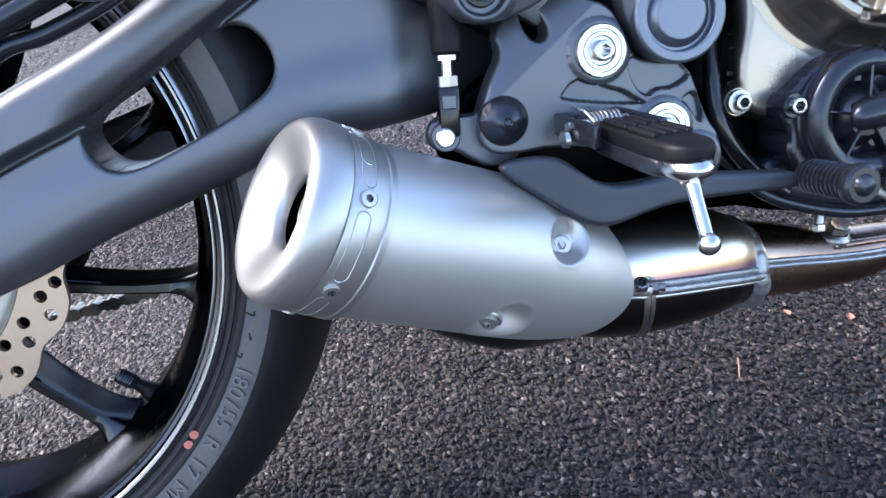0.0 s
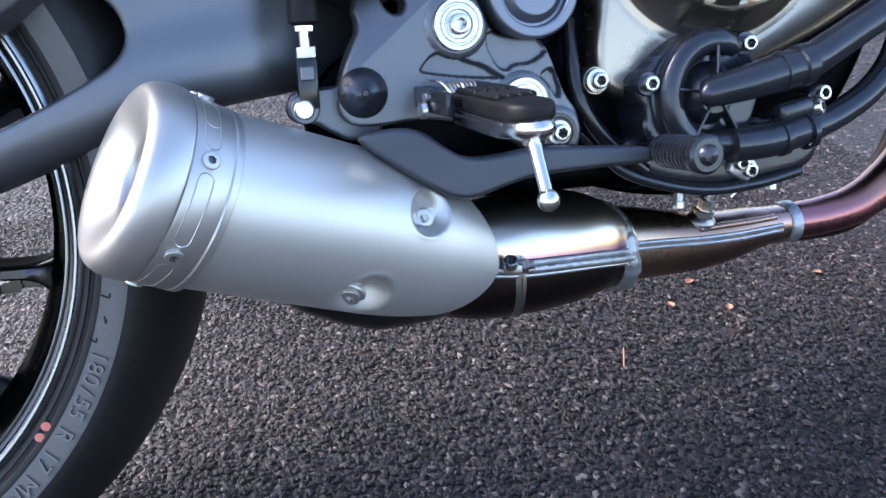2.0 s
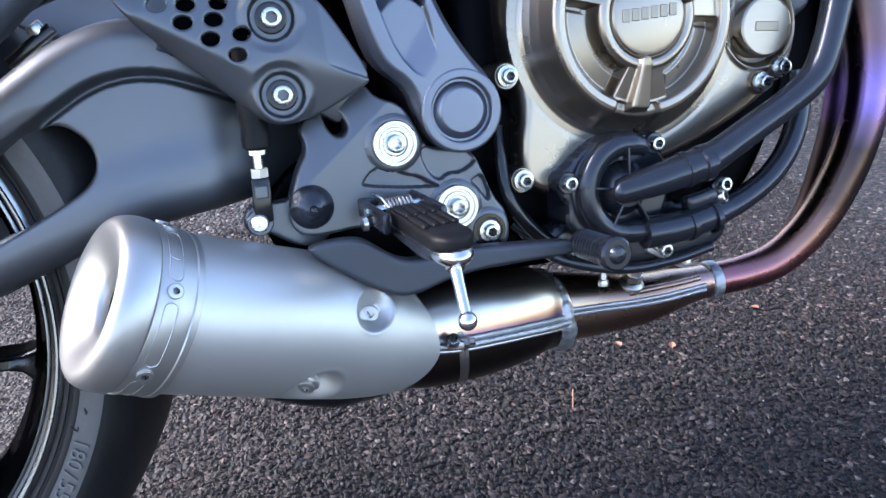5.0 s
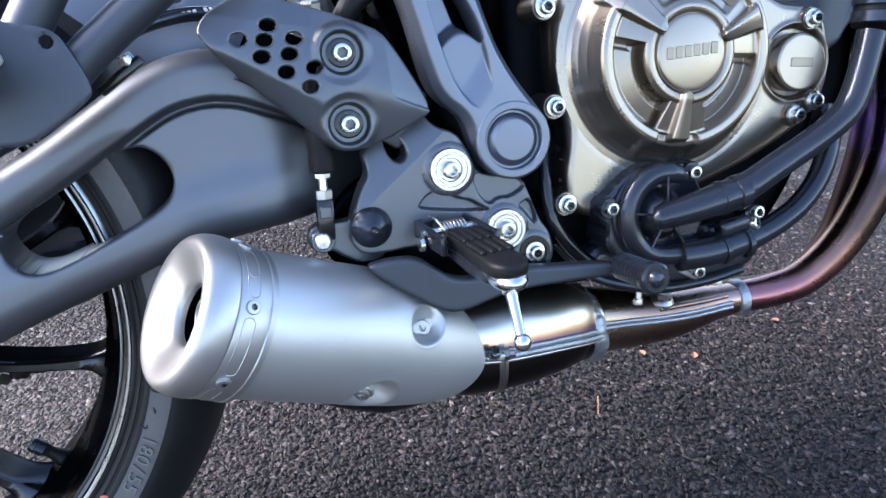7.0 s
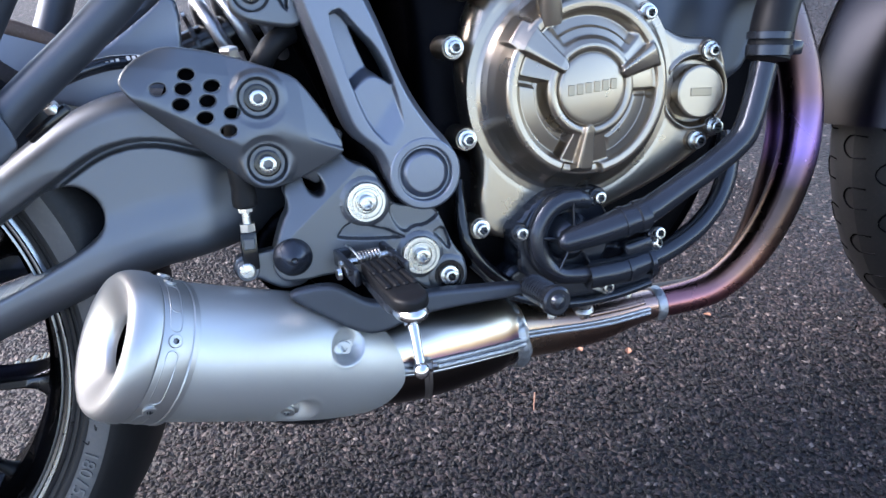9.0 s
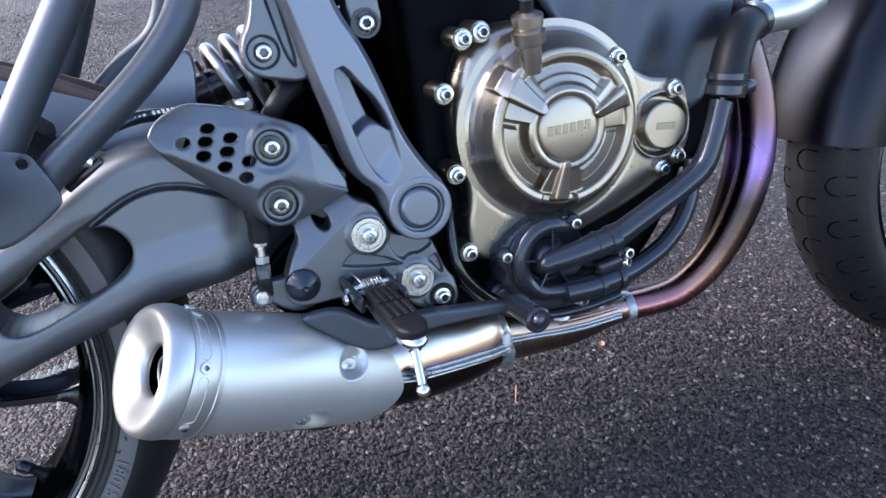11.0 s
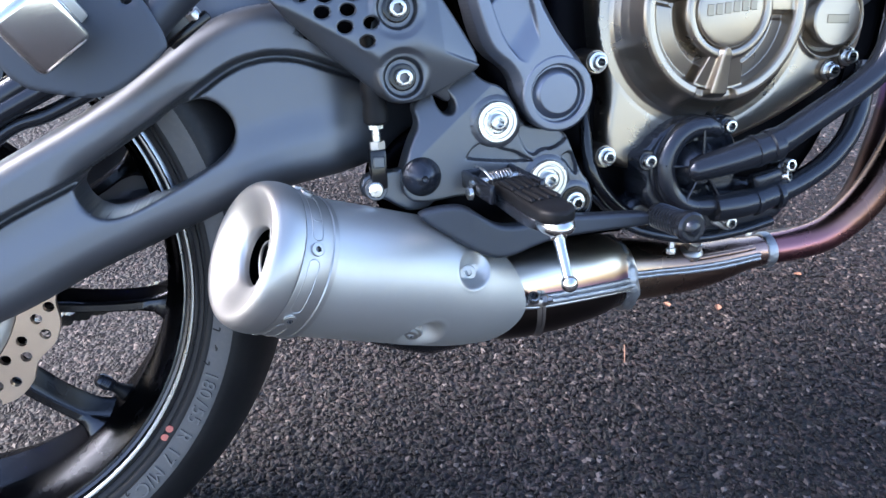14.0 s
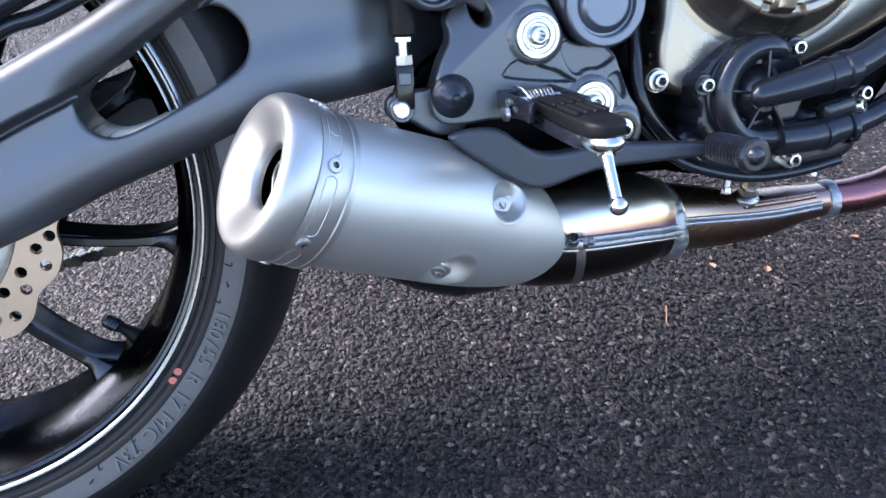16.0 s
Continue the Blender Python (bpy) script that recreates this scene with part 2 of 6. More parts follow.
def lathe(profile, origin, axis, seg=40, squash=None):
    """Turns a line of (radius, way along the axis) round the axis."""
    a, u, w = frame_of(axis)
    o = np.array(origin, float)
    v, f = [], []
    fine = [profile[0]]
    way = [math.atan2(b[1] - a[1], b[0] - a[0]) for a, b in zip(profile, profile[1:])]
    bend = [1.0] + [abs((b - a + math.pi) % (2 * math.pi) - math.pi) for a, b in zip(way, way[1:])] + [1.0]
    for i, ((r0, h0), (r1, h1)) in enumerate(zip(profile, profile[1:])):
        far = math.hypot(r1 - r0, h1 - h0)
        if far > 0.003:
            e = 0.0006 / far
            fine += [(r0 + (r1 - r0) * k, h0 + (h1 - h0) * k) for k, turn in ((e, bend[i]), (1 - e, bend[i + 1])) if turn > 0.45]
        fine.append((r1, h1))
    profile = fine
    for r, h in profile:
        for k in range(seg):
            t = 2 * math.pi * k / seg
            v.append(o + h * a + max(r, 1e-5) * (math.cos(t) * u + math.sin(t) * w))
    for i in range(len(profile) - 1):
        for k in range(seg):
            j = (k + 1) % seg
            f.append((i * seg + k, i * seg + j, (i + 1) * seg + j, (i + 1) * seg + k))
    return np.array(v), f


def tube(points, radius, seg=20, n=12, caps=True, flat=1.0):
    """A pipe, hose or bar along a smooth line. radius: a number, or one for each point."""
    line = spline(points, n) if len(points) > 2 else np.array(points, float)
    rr = np.full(len(points), radius) if np.isscalar(radius) else np.array(radius, float)
    r = np.interp(np.linspace(0, 1, len(line)), np.linspace(0, 1, len(points)), rr)
    tang = np.gradient(line, axis=0)
    tang /= np.linalg.norm(tang, axis=1)[:, None]
    _, u, w = frame_of(tang[0])
    v, f = [], []
    for i, (p, t) in enumerate(zip(line, tang)):
        u = u - t * (u @ t)
        u /= np.linalg.norm(u)
        w = np.cross(t, u)
        for k in range(seg):
            ang = 2 * math.pi * k / seg
            v.append(p + r[i] * (math.cos(ang) * u + flat * math.sin(ang) * w))
    m = len(line)
    for i in range(m - 1):
        for k in range(seg):
            j = (k + 1) % seg
            f.append((i * seg + k, i * seg + j, (i + 1) * seg + j, (i + 1) * seg + k))
    if caps:
        f += [tuple(reversed(range(seg))), tuple((m - 1) * seg + k for k in range(seg))]
    return np.array(v), f


def block(size, centre, turn=(0, 0, 0), bevel=0.002, seg=2):
    """A box with rounded edges."""
    bm = bmesh.new()
    bmesh.ops.create_cube(bm, size=1)
    bmesh.ops.scale(bm, vec=size, verts=bm.verts)
    if bevel:
        bmesh.ops.bevel(bm, geom=bm.edges[:], offset=bevel, segments=seg, affect="EDGES", profile=0.5)
    bmesh.ops.transform(bm, matrix=pose(*centre, *turn), verts=bm.verts)
    v, f = np.array([x.co[:] for x in bm.verts]), [tuple(x.index for x in face.verts) for face in bm.faces]
    bm.free()
    return v, f


def joined(*pieces):
    v, f, at = [], [], 0
    for pv, pf in pieces:
        v.append(np.asarray(pv))
        f += [tuple(i + at for i in face) for face in pf]
        at += len(pv)
    return np.concatenate(v), f


def to_mesh(name, shape, mat, sharp=35.0):
    v, f = shape
    me = bpy.data.meshes.new(name)
    me.from_pydata(np.asarray(v).tolist(), [], f)
    bm = bmesh.new()
    bm.from_mesh(me)
    bmesh.ops.remove_doubles(bm, verts=bm.verts, dist=2e-5)
    bmesh.ops.recalc_face_normals(bm, faces=bm.faces)
    bm.to_mesh(me)
    bm.free()
    me.polygons.foreach_set("use_smooth", [True] * len(me.polygons))
    me.set_sharp_from_angle(angle=radians(sharp))
    me.materials.append(mat)
    return me


def part(name, shape, mat, parent, label="", sharp=35.0):
    """One mesh under a thing or under a part."""
    ob = new(name, shape if isinstance(shape, bpy.types.Mesh) else to_mesh(name, shape, mat, sharp))
    ob.parent = parent
    return tagged(ob, label)


def bolt_mesh(name, r, h, mat, recess=0.5, seg=24, flange=0.0):
    """A socket-head bolt that points along +z, with a six-sided recess."""
    prof = []
    if flange:
        prof += [(r * flange, 0), (r * flange, 0.22 * h), (r * flange * 0.96, 0.3 * h), (r, 0.34 * h)]
    else:
        prof += [(r, 0)]
    prof += [(r, 0.86 * h), (0.95 * r, 0.96 * h), (0.86 * r, h)]
    v, f = lathe(prof, (0, 0, 0), (0, 0, 1), seg)
    v = v.tolist()
    top = len(v) - seg
    rings = []
    for rad, z in ((recess * r, h), (recess * r * 0.96, 0.06 * h)):
        rings.append(len(v))
        for k in range(seg):
            c = top + k
            ang = math.atan2(v[c][1], v[c][0])
            hexr = rad * math.cos(math.pi / 6) / math.cos((ang % (math.pi / 3)) - math.pi / 6) * 1.1
            v.append([hexr * math.cos(ang), hexr * math.sin(ang), z])
    for a, b in ((top, rings[0]), (rings[0], rings[1])):
        f += [(a + k, a + (k + 1) % seg, b + (k + 1) % seg, b + k) for k in range(seg)]
    f.append(tuple(rings[1] + k for k in range(seg)))
    me = to_mesh(name, (np.array(v), f), mat)
    me.materials.append(SOCKET)
    # paint the recess faces dark to stand for shade inside the socket
    for face in me.polygons:
        if math.hypot(face.center.x, face.center.y) < recess * r * 1.0 and face.center.z < 0.9 * h:
            face.material_index = 1
    return me


def aim(at, axis=(0, -1, 0), spin=0.0):
    """Stands a thing made along +z at a place, along an axis."""
    return Matrix.Translation(at) @ Vector(axis).to_track_quat("Z", "Y").to_matrix().to_4x4() @ pose(0, 0, 0, 0, 0, spin)


def put(name, mesh, parent, at, axis=(0, -1, 0), spin=0.0, label=""):
    ob = part(name, mesh, None, parent, label)
    ob.matrix_basis = aim(at, axis, spin)
    return ob

# ---- ground ----
def asphalt_material(name, island):
    m = bpy.data.materials.new(name)
    m.use_nodes = True
    n, l = m.node_tree.nodes, m.node_tree.links
    b = n["Principled BSDF"]
    c = n.new("ShaderNodeTexCoord")
    ramp = n.new("ShaderNodeValToRGB")
    stops = [(0.0, (0.0020, 0.0015, 0.0015)), (0.50, (0.0077, 0.0056, 0.0063)), (0.84, (0.0205, 0.0150, 0.0168)), (0.95, (0.056, 0.040, 0.037)), (1.0, (0.125, 0.106, 0.100))]
    while len(ramp.color_ramp.elements) < len(stops):
        ramp.color_ramp.elements.new(0.5)
    for e, (p, col) in zip(ramp.color_ramp.elements, stops):
        e.position, e.color = p, (*col, 1)
    big = n.new("ShaderNodeTexNoise")
    big.inputs["Scale"].default_value, big.inputs["Detail"].default_value = 3.0, 6
    l.new(c.outputs["Object"], big.inputs["Vector"])
    grain = n.new("ShaderNodeTexNoise")
    grain.inputs["Scale"].default_value, grain.inputs["Detail"].default_value = 900, 3
    l.new(c.outputs["Object"], grain.inputs["Vector"])
    if island:
        g = n.new("ShaderNodeNewGeometry")
        l.new(g.outputs["Random Per Island"], ramp.inputs[0])
        height, dist = grain.outputs["Fac"], 0.0006
    else:
        vor = n.new("ShaderNodeTexVoronoi")
        vor.inputs["Scale"].default_value = 150
        l.new(c.outputs["Object"], vor.inputs["Vector"])
        sep = n.new("ShaderNodeSeparateColor")
        l.new(vor.outputs["Color"], sep.inputs[0])
        l.new(sep.outputs[0], ramp.inputs[0])
        height, dist = vor.outputs["Distance"], -0.006
    tone = n.new("ShaderNodeMapRange")
    tone.inputs["From Min"].default_value, tone.inputs["From Max"].default_value = 0.3, 0.7
    tone.inputs["To Min"].default_value, tone.inputs["To Max"].default_value = 0.66, 1.15
    l.new(big.outputs["Fac"], tone.inputs["Value"])
    mul = n.new("ShaderNodeMix")
    mul.data_type, mul.blend_type = "RGBA", "MULTIPLY"
    mul.inputs["Factor"].default_value = 1
    l.new(ramp.outputs[0], mul.inputs["A"])
    l.new(tone.outputs[0], mul.inputs["B"])
    l.new(mul.outputs["Result"], b.inputs["Base Color"])
    b.inputs["Roughness"].default_value = 0.66
    b.inputs["Specular IOR Level"].default_value = 0.28
    bp = n.new("ShaderNodeBump")
    bp.inputs["Strength"].default_value, bp.inputs["Distance"].default_value = 0.7, abs(dist)
    bp.invert = dist < 0
    l.new(height, bp.inputs["Height"])
    l.new(bp.outputs[0], b.inputs["Normal"])
    return m


ASPHALT = asphalt_material("worn_asphalt", False)
CHIP = asphalt_material("asphalt_stone", True)


def ground_sheet():
    rings = [-4000, -400, -60, -12, -4, -1.5]
    xs = np.array(rings + list(np.linspace(-0.6, 2.2, 57)) + [3.5, 6, 14, 60, 400, 4000])
    ys = np.array(rings + list(np.linspace(-0.6, 1.8, 49)) + [3.5, 6, 14, 60, 400, 4000])
    X, Y = np.meshgrid(xs, ys, indexing="ij")
    near = (abs(X - 0.8) < 1.3) & (abs(Y - 0.6) < 1.1)
    Z = np.where(near, 0.0015 * np.sin(5.1 * X + 1.3) * np.sin(4.3 * Y), 0.0) - 0.0012
    v = np.stack([X, Y, Z], -1).reshape(-1, 3)
    m = len(ys)
    f = [(i * m + j, (i + 1) * m + j, (i + 1) * m + j + 1, i * m + j + 1) for i in range(len(xs) - 1) for j in range(m - 1)]
    return v, f


ground = tagged(new("ground", to_mesh("ground", ground_sheet(), ASPHALT)), "dark grey worn asphalt with exposed stone chips", "ground", kind="structure")


def stone_bed(rng, count, x0, x1, y0, y1, small, large, flat=0.34):
    """Many little broken stones, half sunk in the asphalt."""
    base = np.array([(1, 0, 0), (-1, 0, 0), (0, 1, 0), (0, -1, 0), (0.3, 0.2, 1), (-0.3, -0.2, 1), (0, 0, -1)], float)
    tri = np.array([(0, 2, 4), (2, 5, 4), (2, 1, 5), (1, 3, 5), (3, 4, 5), (3, 0, 4), (2, 0, 6), (1, 2, 6), (3, 1, 6), (0, 3, 6)])
    size = small + (large - small) * rng.random(count) ** 1.6
    turn = rng.random(count) * 2 * math.pi
    jit = 1 + 0.32 * (rng.random((count, len(base), 3)) - 0.5) * 2
    p = base[None] * jit * size[:, None, None] * np.stack([1 + 0.5 * rng.random(count), 0.65 + 0.35 * rng.random(count), flat * (0.7 + 0.6 * rng.random(count))], 1)[:, None, :]
    c, s = np.cos(turn)[:, None], np.sin(turn)[:, None]
    x, y = p[..., 0] * c - p[..., 1] * s, p[..., 0] * s + p[..., 1] * c
    px, py = x0 + (x1 - x0) * rng.random(count), y0 + (y1 - y0) * rng.random(count)
    v = np.stack([x + px[:, None], y + py[:, None], p[..., 2] + (size * 0.12 * rng.random(count))[:, None]], -1).reshape(-1, 3)
    f = (tri[None] + (np.arange(count) * len(base))[:, None, None]).reshape(-1, 3)
    return v, f


def plain_mesh(name, v, f, mat):
    me = bpy.data.meshes.new(name)
    me.from_pydata(v.tolist(), [], f.tolist())
    me.materials.append(mat)
    return me


_rng = np.random.default_rng(4)
tagged(new("asphalt_stones", plain_mesh("asphalt_stones", *stone_bed(_rng, 105000, -0.35, 1.35, -0.36, 0.75, 0.0012, 0.0042), CHIP)),
       "small broken grey and brown stones set in the asphalt", "gravel", kind="stuff")
tagged(new("asphalt_stones", plain_mesh("asphalt_stones", *stone_bed(_rng, 52000, -0.9, 2.7, 0.75, 2.6, 0.0018, 0.0042), CHIP)),
       "small broken grey and brown stones set in the asphalt", "gravel", kind="stuff")

# ---- motorcycle ----
LEAN = 14.075
motorcycle = tagged(new("motorcycle"), "black and bronze naked motorcycle leaning on its side stand", "motorcycle")
motorcycle.matrix_basis = pose(0, 0, 0, -LEAN, 0, 0)
HUB = (0.0, 0.0, 0.309)
SIDE = (0, -1, 0)

BOLT = bolt_mesh("bolt", 0.0052, 0.006, ZINC, 0.62)
BOLT_BIG = bolt_mesh("bolt", 0.0062, 0.007, ZINC, 0.58)
BOLT_FLANGED = bolt_mesh("bolt", 0.0055, 0.008, ZINC, 0.60, flange=1.45)
RIVET = bolt_mesh("rivet", 0.0046, 0.0022, ALUCAP, 0.45, flange=1.0)


# -- rear wheel --
def mirrored(profile):
    return profile + [(r, -y) for r, y in reversed(profile)]


def rear_tyre():
    tread = [(0.2600, -0.0905), (0.2660, -0.0895), (0.2740, -0.0845), (0.2830, -0.0755), (0.2920, -0.0610), (0.2995, -0.0420), (0.3050, -0.0210), (0.3075, 0.0)]
    tread = [tuple(p) for p in spline(tread, 4)]
    tyre = part("rear_tyre", lathe([(r, y) for r, y in tread] + [(r, -y) for r, y in tread[-2::-1]], HUB, (0, 1, 0), 128), TYRE, motorcycle, "black rubber rear tyre with dusty tread")
    bead = [(0.2290, -0.0745), (0.2320, -0.0788), (0.2340, -0.0806), (0.2362, -0.0818), (0.2368, -0.0808), (0.2384, -0.0812), (0.2392, -0.0830), (0.2404, -0.0838), (0.2430, -0.0850), (0.2438, -0.0850), (0.2442, -0.0857)]
    wall = [(0.2440, -0.0857), (0.2448, -0.0859), (0.2500, -0.0879), (0.2560, -0.0897), (0.2590, -0.0903), (0.2602, -0.0904)]
    for sign, seg in ((1, 128), (-1, 96)):
        part("bead", lathe([(r, sign * y) for r, y in bead], HUB, (0, 1, 0), seg), TYRE, tyre, "black stepped tyre bead")
        part("sidewall", lathe([(r, sign * y) for r, y in wall], HUB, (0, 1, 0), seg), SIDEWALL, tyre, "grey scuffed sidewall with moulded size lettering")
    for deg, r, turn in ((-17.0, 0.2470, 10), (-20.5, 0.2490, 70), (-24.0, 0.2440, 20), (-55.0, 0.2440, 30), (-63.0, 0.2450, 20), (-65.5, 0.2510, 75)):
        a = radians(deg)
        at = np.array((r * math.cos(a), -0.0862 - 0.35 * (r - 0.2448), 0.309 + r * math.sin(a)))
        out, way = np.array((math.cos(a), -0.35, math.sin(a))), np.array((math.sin(a), 0, -math.cos(a)))
        d = math.cos(radians(turn)) * out + math.sin(radians(turn)) * way
        part("wear_mark", tube([tuple(at - 0.0025 * d), tuple(at + 0.0025 * d), tuple(at + 0.0025 * d - 0.003 * way)], 0.0006, 6, 3), TYRE, tyre)
    return tyre


def glyph_mesh(ch, size, depth, mat):
    cu = bpy.data.curves.new("glyph", "FONT")
    cu.body, cu.size, cu.extrude, cu.offset = ch, size, depth, 0.0
    cu.align_x = "CENTER"
    tmp = bpy.data.objects.new("glyph", cu)
    me = bpy.data.meshes.new_from_object(tmp)
    bpy.data.objects.remove(tmp)
    me.materials.clear()
    me.materials.append(mat)
    return me


LETTER = material("moulded_lettering", (0.10, 0.10, 0.102), 0.5, 0.0, 0.15, 60, 0.05, 900)
tyre = rear_tyre()
for k, ch in enumerate("180/55 R 17 M/C 73V"):
    if ch == " ":
        continue
    a = radians(-26.0 - 1.86 * k)
    r = 0.2462
    ob = part("lettering", glyph_mesh(ch, 0.0155, 0.0009, LETTER), None, tyre)
    out, down = Vector((math.cos(a), 0, math.sin(a))), Vector((math.sin(a), 0, -math.cos(a)))
    m = Matrix((down, out, down.cross(out))).transposed().to_4x4()
    tip = Vector((0, -0.0867 - 0.0007, 0)) + Vector(HUB) + out * r
    ob.matrix_basis = Matrix.Translation(tip) @ m @ pose(0, 0, 0, 19, 0, 0)
for a, r in ((-39.5, 0.2385), (-41.5, 0.2390)):
    part("paint_dot", lathe([(0.0001, 0.0006), (0.0030, 0.0004), (0.0032, 0)], (r * math.cos(radians(a)), -0.0838, 0.309 + r * math.sin(radians(a))), SIDE, 14), RED, tyre, "faded red balance mark")

rim_profile = [(0.2325, -0.0730), (0.2325, -0.0785), (0.2290, -0.0810), (0.2262, -0.0800), (0.2250, -0.0735), (0.2222, -0.0715), (0.2205, -0.0725), (0.2190, -0.0700), (0.2135, -0.0480), (0.2078, -0.0330), (0.2042, -0.0280)]
rear_wheel = part("rear_wheel", lathe(mirrored(rim_profile), HUB, (0, 1, 0), 160), RIM, motorcycle, "black cast alloy rear wheel")
for prof in ([(0.2322, -0.0791), (0.2306, -0.0808), (0.2296, -0.0813)], [(0.2284, -0.0814), (0.2270, -0.0811), (0.2258, -0.0797)], [(0.2222, -0.0722), (0.2213, -0.0727), (0.2203, -0.0727)]):
    part("rim_edge", lathe(prof, HUB, (0, 1, 0), 160), RIMEDGE, rear_wheel, "bare machined rim lip")
part("hub", lathe([(0.022, -0.075), (0.034, -0.072), (0.040, -0.05), (0.046, -0.03), (0.046, 0.03), (0.04, 0.06), (0.022, 0.07)], HUB, (0, 1, 0), 48), RIM, rear_wheel)


def spoke(angle):
    """A cast spoke: a deep thin bar that widens into the rim."""
    rr = np.array([0.040, 0.085, 0.130, 0.165, 0.186, 0.197, 0.2050])
    off = np.array([-15.5, -10.2, -5.8, -2.8, -1.0, -0.3, 0.0])
    half = np.array([0.0080, 0.0062, 0.0056, 0.0056, 0.0066, 0.0092, 0.0160])
    deep = np.array([0.034, 0.026, 0.022, 0.0205, 0.0205, 0.022, 0.026])
    t = np.linspace(0.040, 0.2050, 34)
    v, f = [], []
    seg = 16
    for r in t:
        a = radians(angle + float(np.interp(r, rr, off)))
        h, d = float(np.interp(r, rr, half)), float(np.interp(r, rr, deep))
        c, q = np.array((r * math.cos(a), 0.0, 0.309 + r * math.sin(a))), np.array((-math.sin(a), 0.0, math.cos(a)))
        for k in range(seg):
            w = 2 * math.pi * (k + 0.5) / seg
            sx, sy = (math.copysign(abs(e) ** 0.45, e) for e in (math.cos(w), math.sin(w)))
            waist = 1 - 0.42 * (1 - abs(sy)) * (1 - min(1, max(0, (r - 0.185) / 0.015)))
            v.append(c + q * h * sx * waist + np.array((0, d * sy, 0)))
    for i in range(len(t) - 1):
        f += [(i * seg + k, i * seg + (k + 1) % seg, (i + 1) * seg + (k + 1) % seg, (i + 1) * seg + k) for k in range(seg)]
    return np.array(v), f


for k in range(10):
    part("spoke", spoke(-19.0 - 36.8 * k if k < 4 else -19.0 - 36 * k), RIM, rear_wheel)
v_base, v_tip = np.array((0.1440, -0.006, 0.1600)), np.array((0.1222, -0.014, 0.1842))
v_len = float(np.linalg.norm(v_tip - v_base))
valve = part("valve_stem", lathe([(0.0105, -0.004), (0.0100, 0.001), (0.0072, 0.005), (0.0052, 0.012), (0.0046, v_len * 0.52), (0.0001, v_len * 0.52)], v_base, v_tip - v_base, 24), RUBBER, rear_wheel, "black rubber valve stem")
knurl = [(0.0001, v_len), (0.0044, v_len), (0.0060, v_len - 0.0020)]
for k in range(5):
    knurl += [(0.0065, v_len - 0.0030 - 0.0019 * k), (0.0060, v_len - 0.0038 - 0.0019 * k)]
part("valve_cap", lathe(knurl + [(0.0050, v_len * 0.53), (0.0001, v_len * 0.53)], v_base, v_tip - v_base, 20), PLASTIC, valve, "ribbed black valve cap")


def brake_disc():
    loop, holes = [], []
    for k in range(360):
        a = 2 * math.pi * k / 360
        r = 0.1314 - 0.0060 * (0.5 - 0.5 * math.cos(15 * (a + radians(26.5)))) ** 1.6
        loop.append((r * math.cos(a), 0.309 + r * math.sin(a)))
    inner = [(0.0995 * math.cos(t), 0.309 + 0.0995 * math.sin(t)) for t in np.linspace(0, 2 * math.pi, 80, endpoint=False)]
    for k in range(-1, 3):
        for r, a in ((0.1133, -22.8), (0.1222, -28.0), (0.1080, -33.6), (0.1162, -39.0), (0.1046, -44.3), (0.1208, -49.8)):
            a = radians(a - 32.6 * k)
            cx, cz = r * math.cos(a), 0.309 + r * math.sin(a)
            holes.append([(cx + 0.0044 * math.cos(t), cz + 0.0044 * math.sin(t)) for t in np.linspace(0, 2 * math.pi, 12, endpoint=False)])
    return relief(loop, lambda x, z, d: 0 * x - 0.067, -0.062, 0.0015, [inner] + holes, rounds=1, edge=0)


part("rear_brake_disc", brake_disc(), DISC, motorcycle, "drilled wave-edged steel rear brake disc")
# ring added behind the disc, its black stands for shade in the holes
part("disc_shade_ring", lathe([(0.050, -0.004), (0.108, -0.004), (0.110, 0.0), (0.108, 0.004), (0.050, 0.004)], (0, -0.050, 0.309), (0, 1, 0), 64), RIM, rear_wheel, "black ring added behind the disc to darken its holes")
ABS = [(0.0985 * math.cos(t), 0.309 + 0.0985 * math.sin(t)) for t in np.linspace(0, 2 * math.pi, 72, endpoint=False)]
part("disc_carrier", relief(ABS, lambda x, z, d: 0 * x - 0.0655, -0.055, 0.003, rounds=1, edge=0.002), ALUCAP, motorcycle, "bare metal centre of the rear brake disc")


# -- swingarm --
CREASE = np.array([(-0.08, 0.262), (0.0, 0.303), (0.106, 0.352), (0.165, 0.375), (0.207, 0.398), (0.249, 0.4215), (0.280, 0.4385), (0.303, 0.4445), (0.328, 0.4430), (0.352, 0.434), (0.385, 0.418), (0.43, 0.395)])
ARM_HOLE = [(0.160, 0.372), (0.163, 0.352), (0.179, 0.340), (0.203, 0.345), (0.262, 0.370), (0.279, 0.384), (0.279, 0.404), (0.263, 0.420), (0.243, 0.415), (0.205, 0.394)]


def along(points, x, z, n=10):
    """Distance above (+) or below (-) a line, for points."""
    line = spline(points, n)
    q = np.stack([x, z], 1)
    best, sign = np.full(len(q), 1e9), np.ones(len(q))
    for a, b in zip(line[:-1], line[1:]):
        ab = b - a
        t = np.clip(((q - a) @ ab) / (ab @ ab), 0, 1)
        w = q - (a + t[:, None] * ab)
        d = np.hypot(w[:, 0], w[:, 1])
        m = d < best
        best[m] = d[m]
        sign[m] = np.sign(ab[0] * w[m, 1] - ab[1] * w[m, 0])
    return best * sign


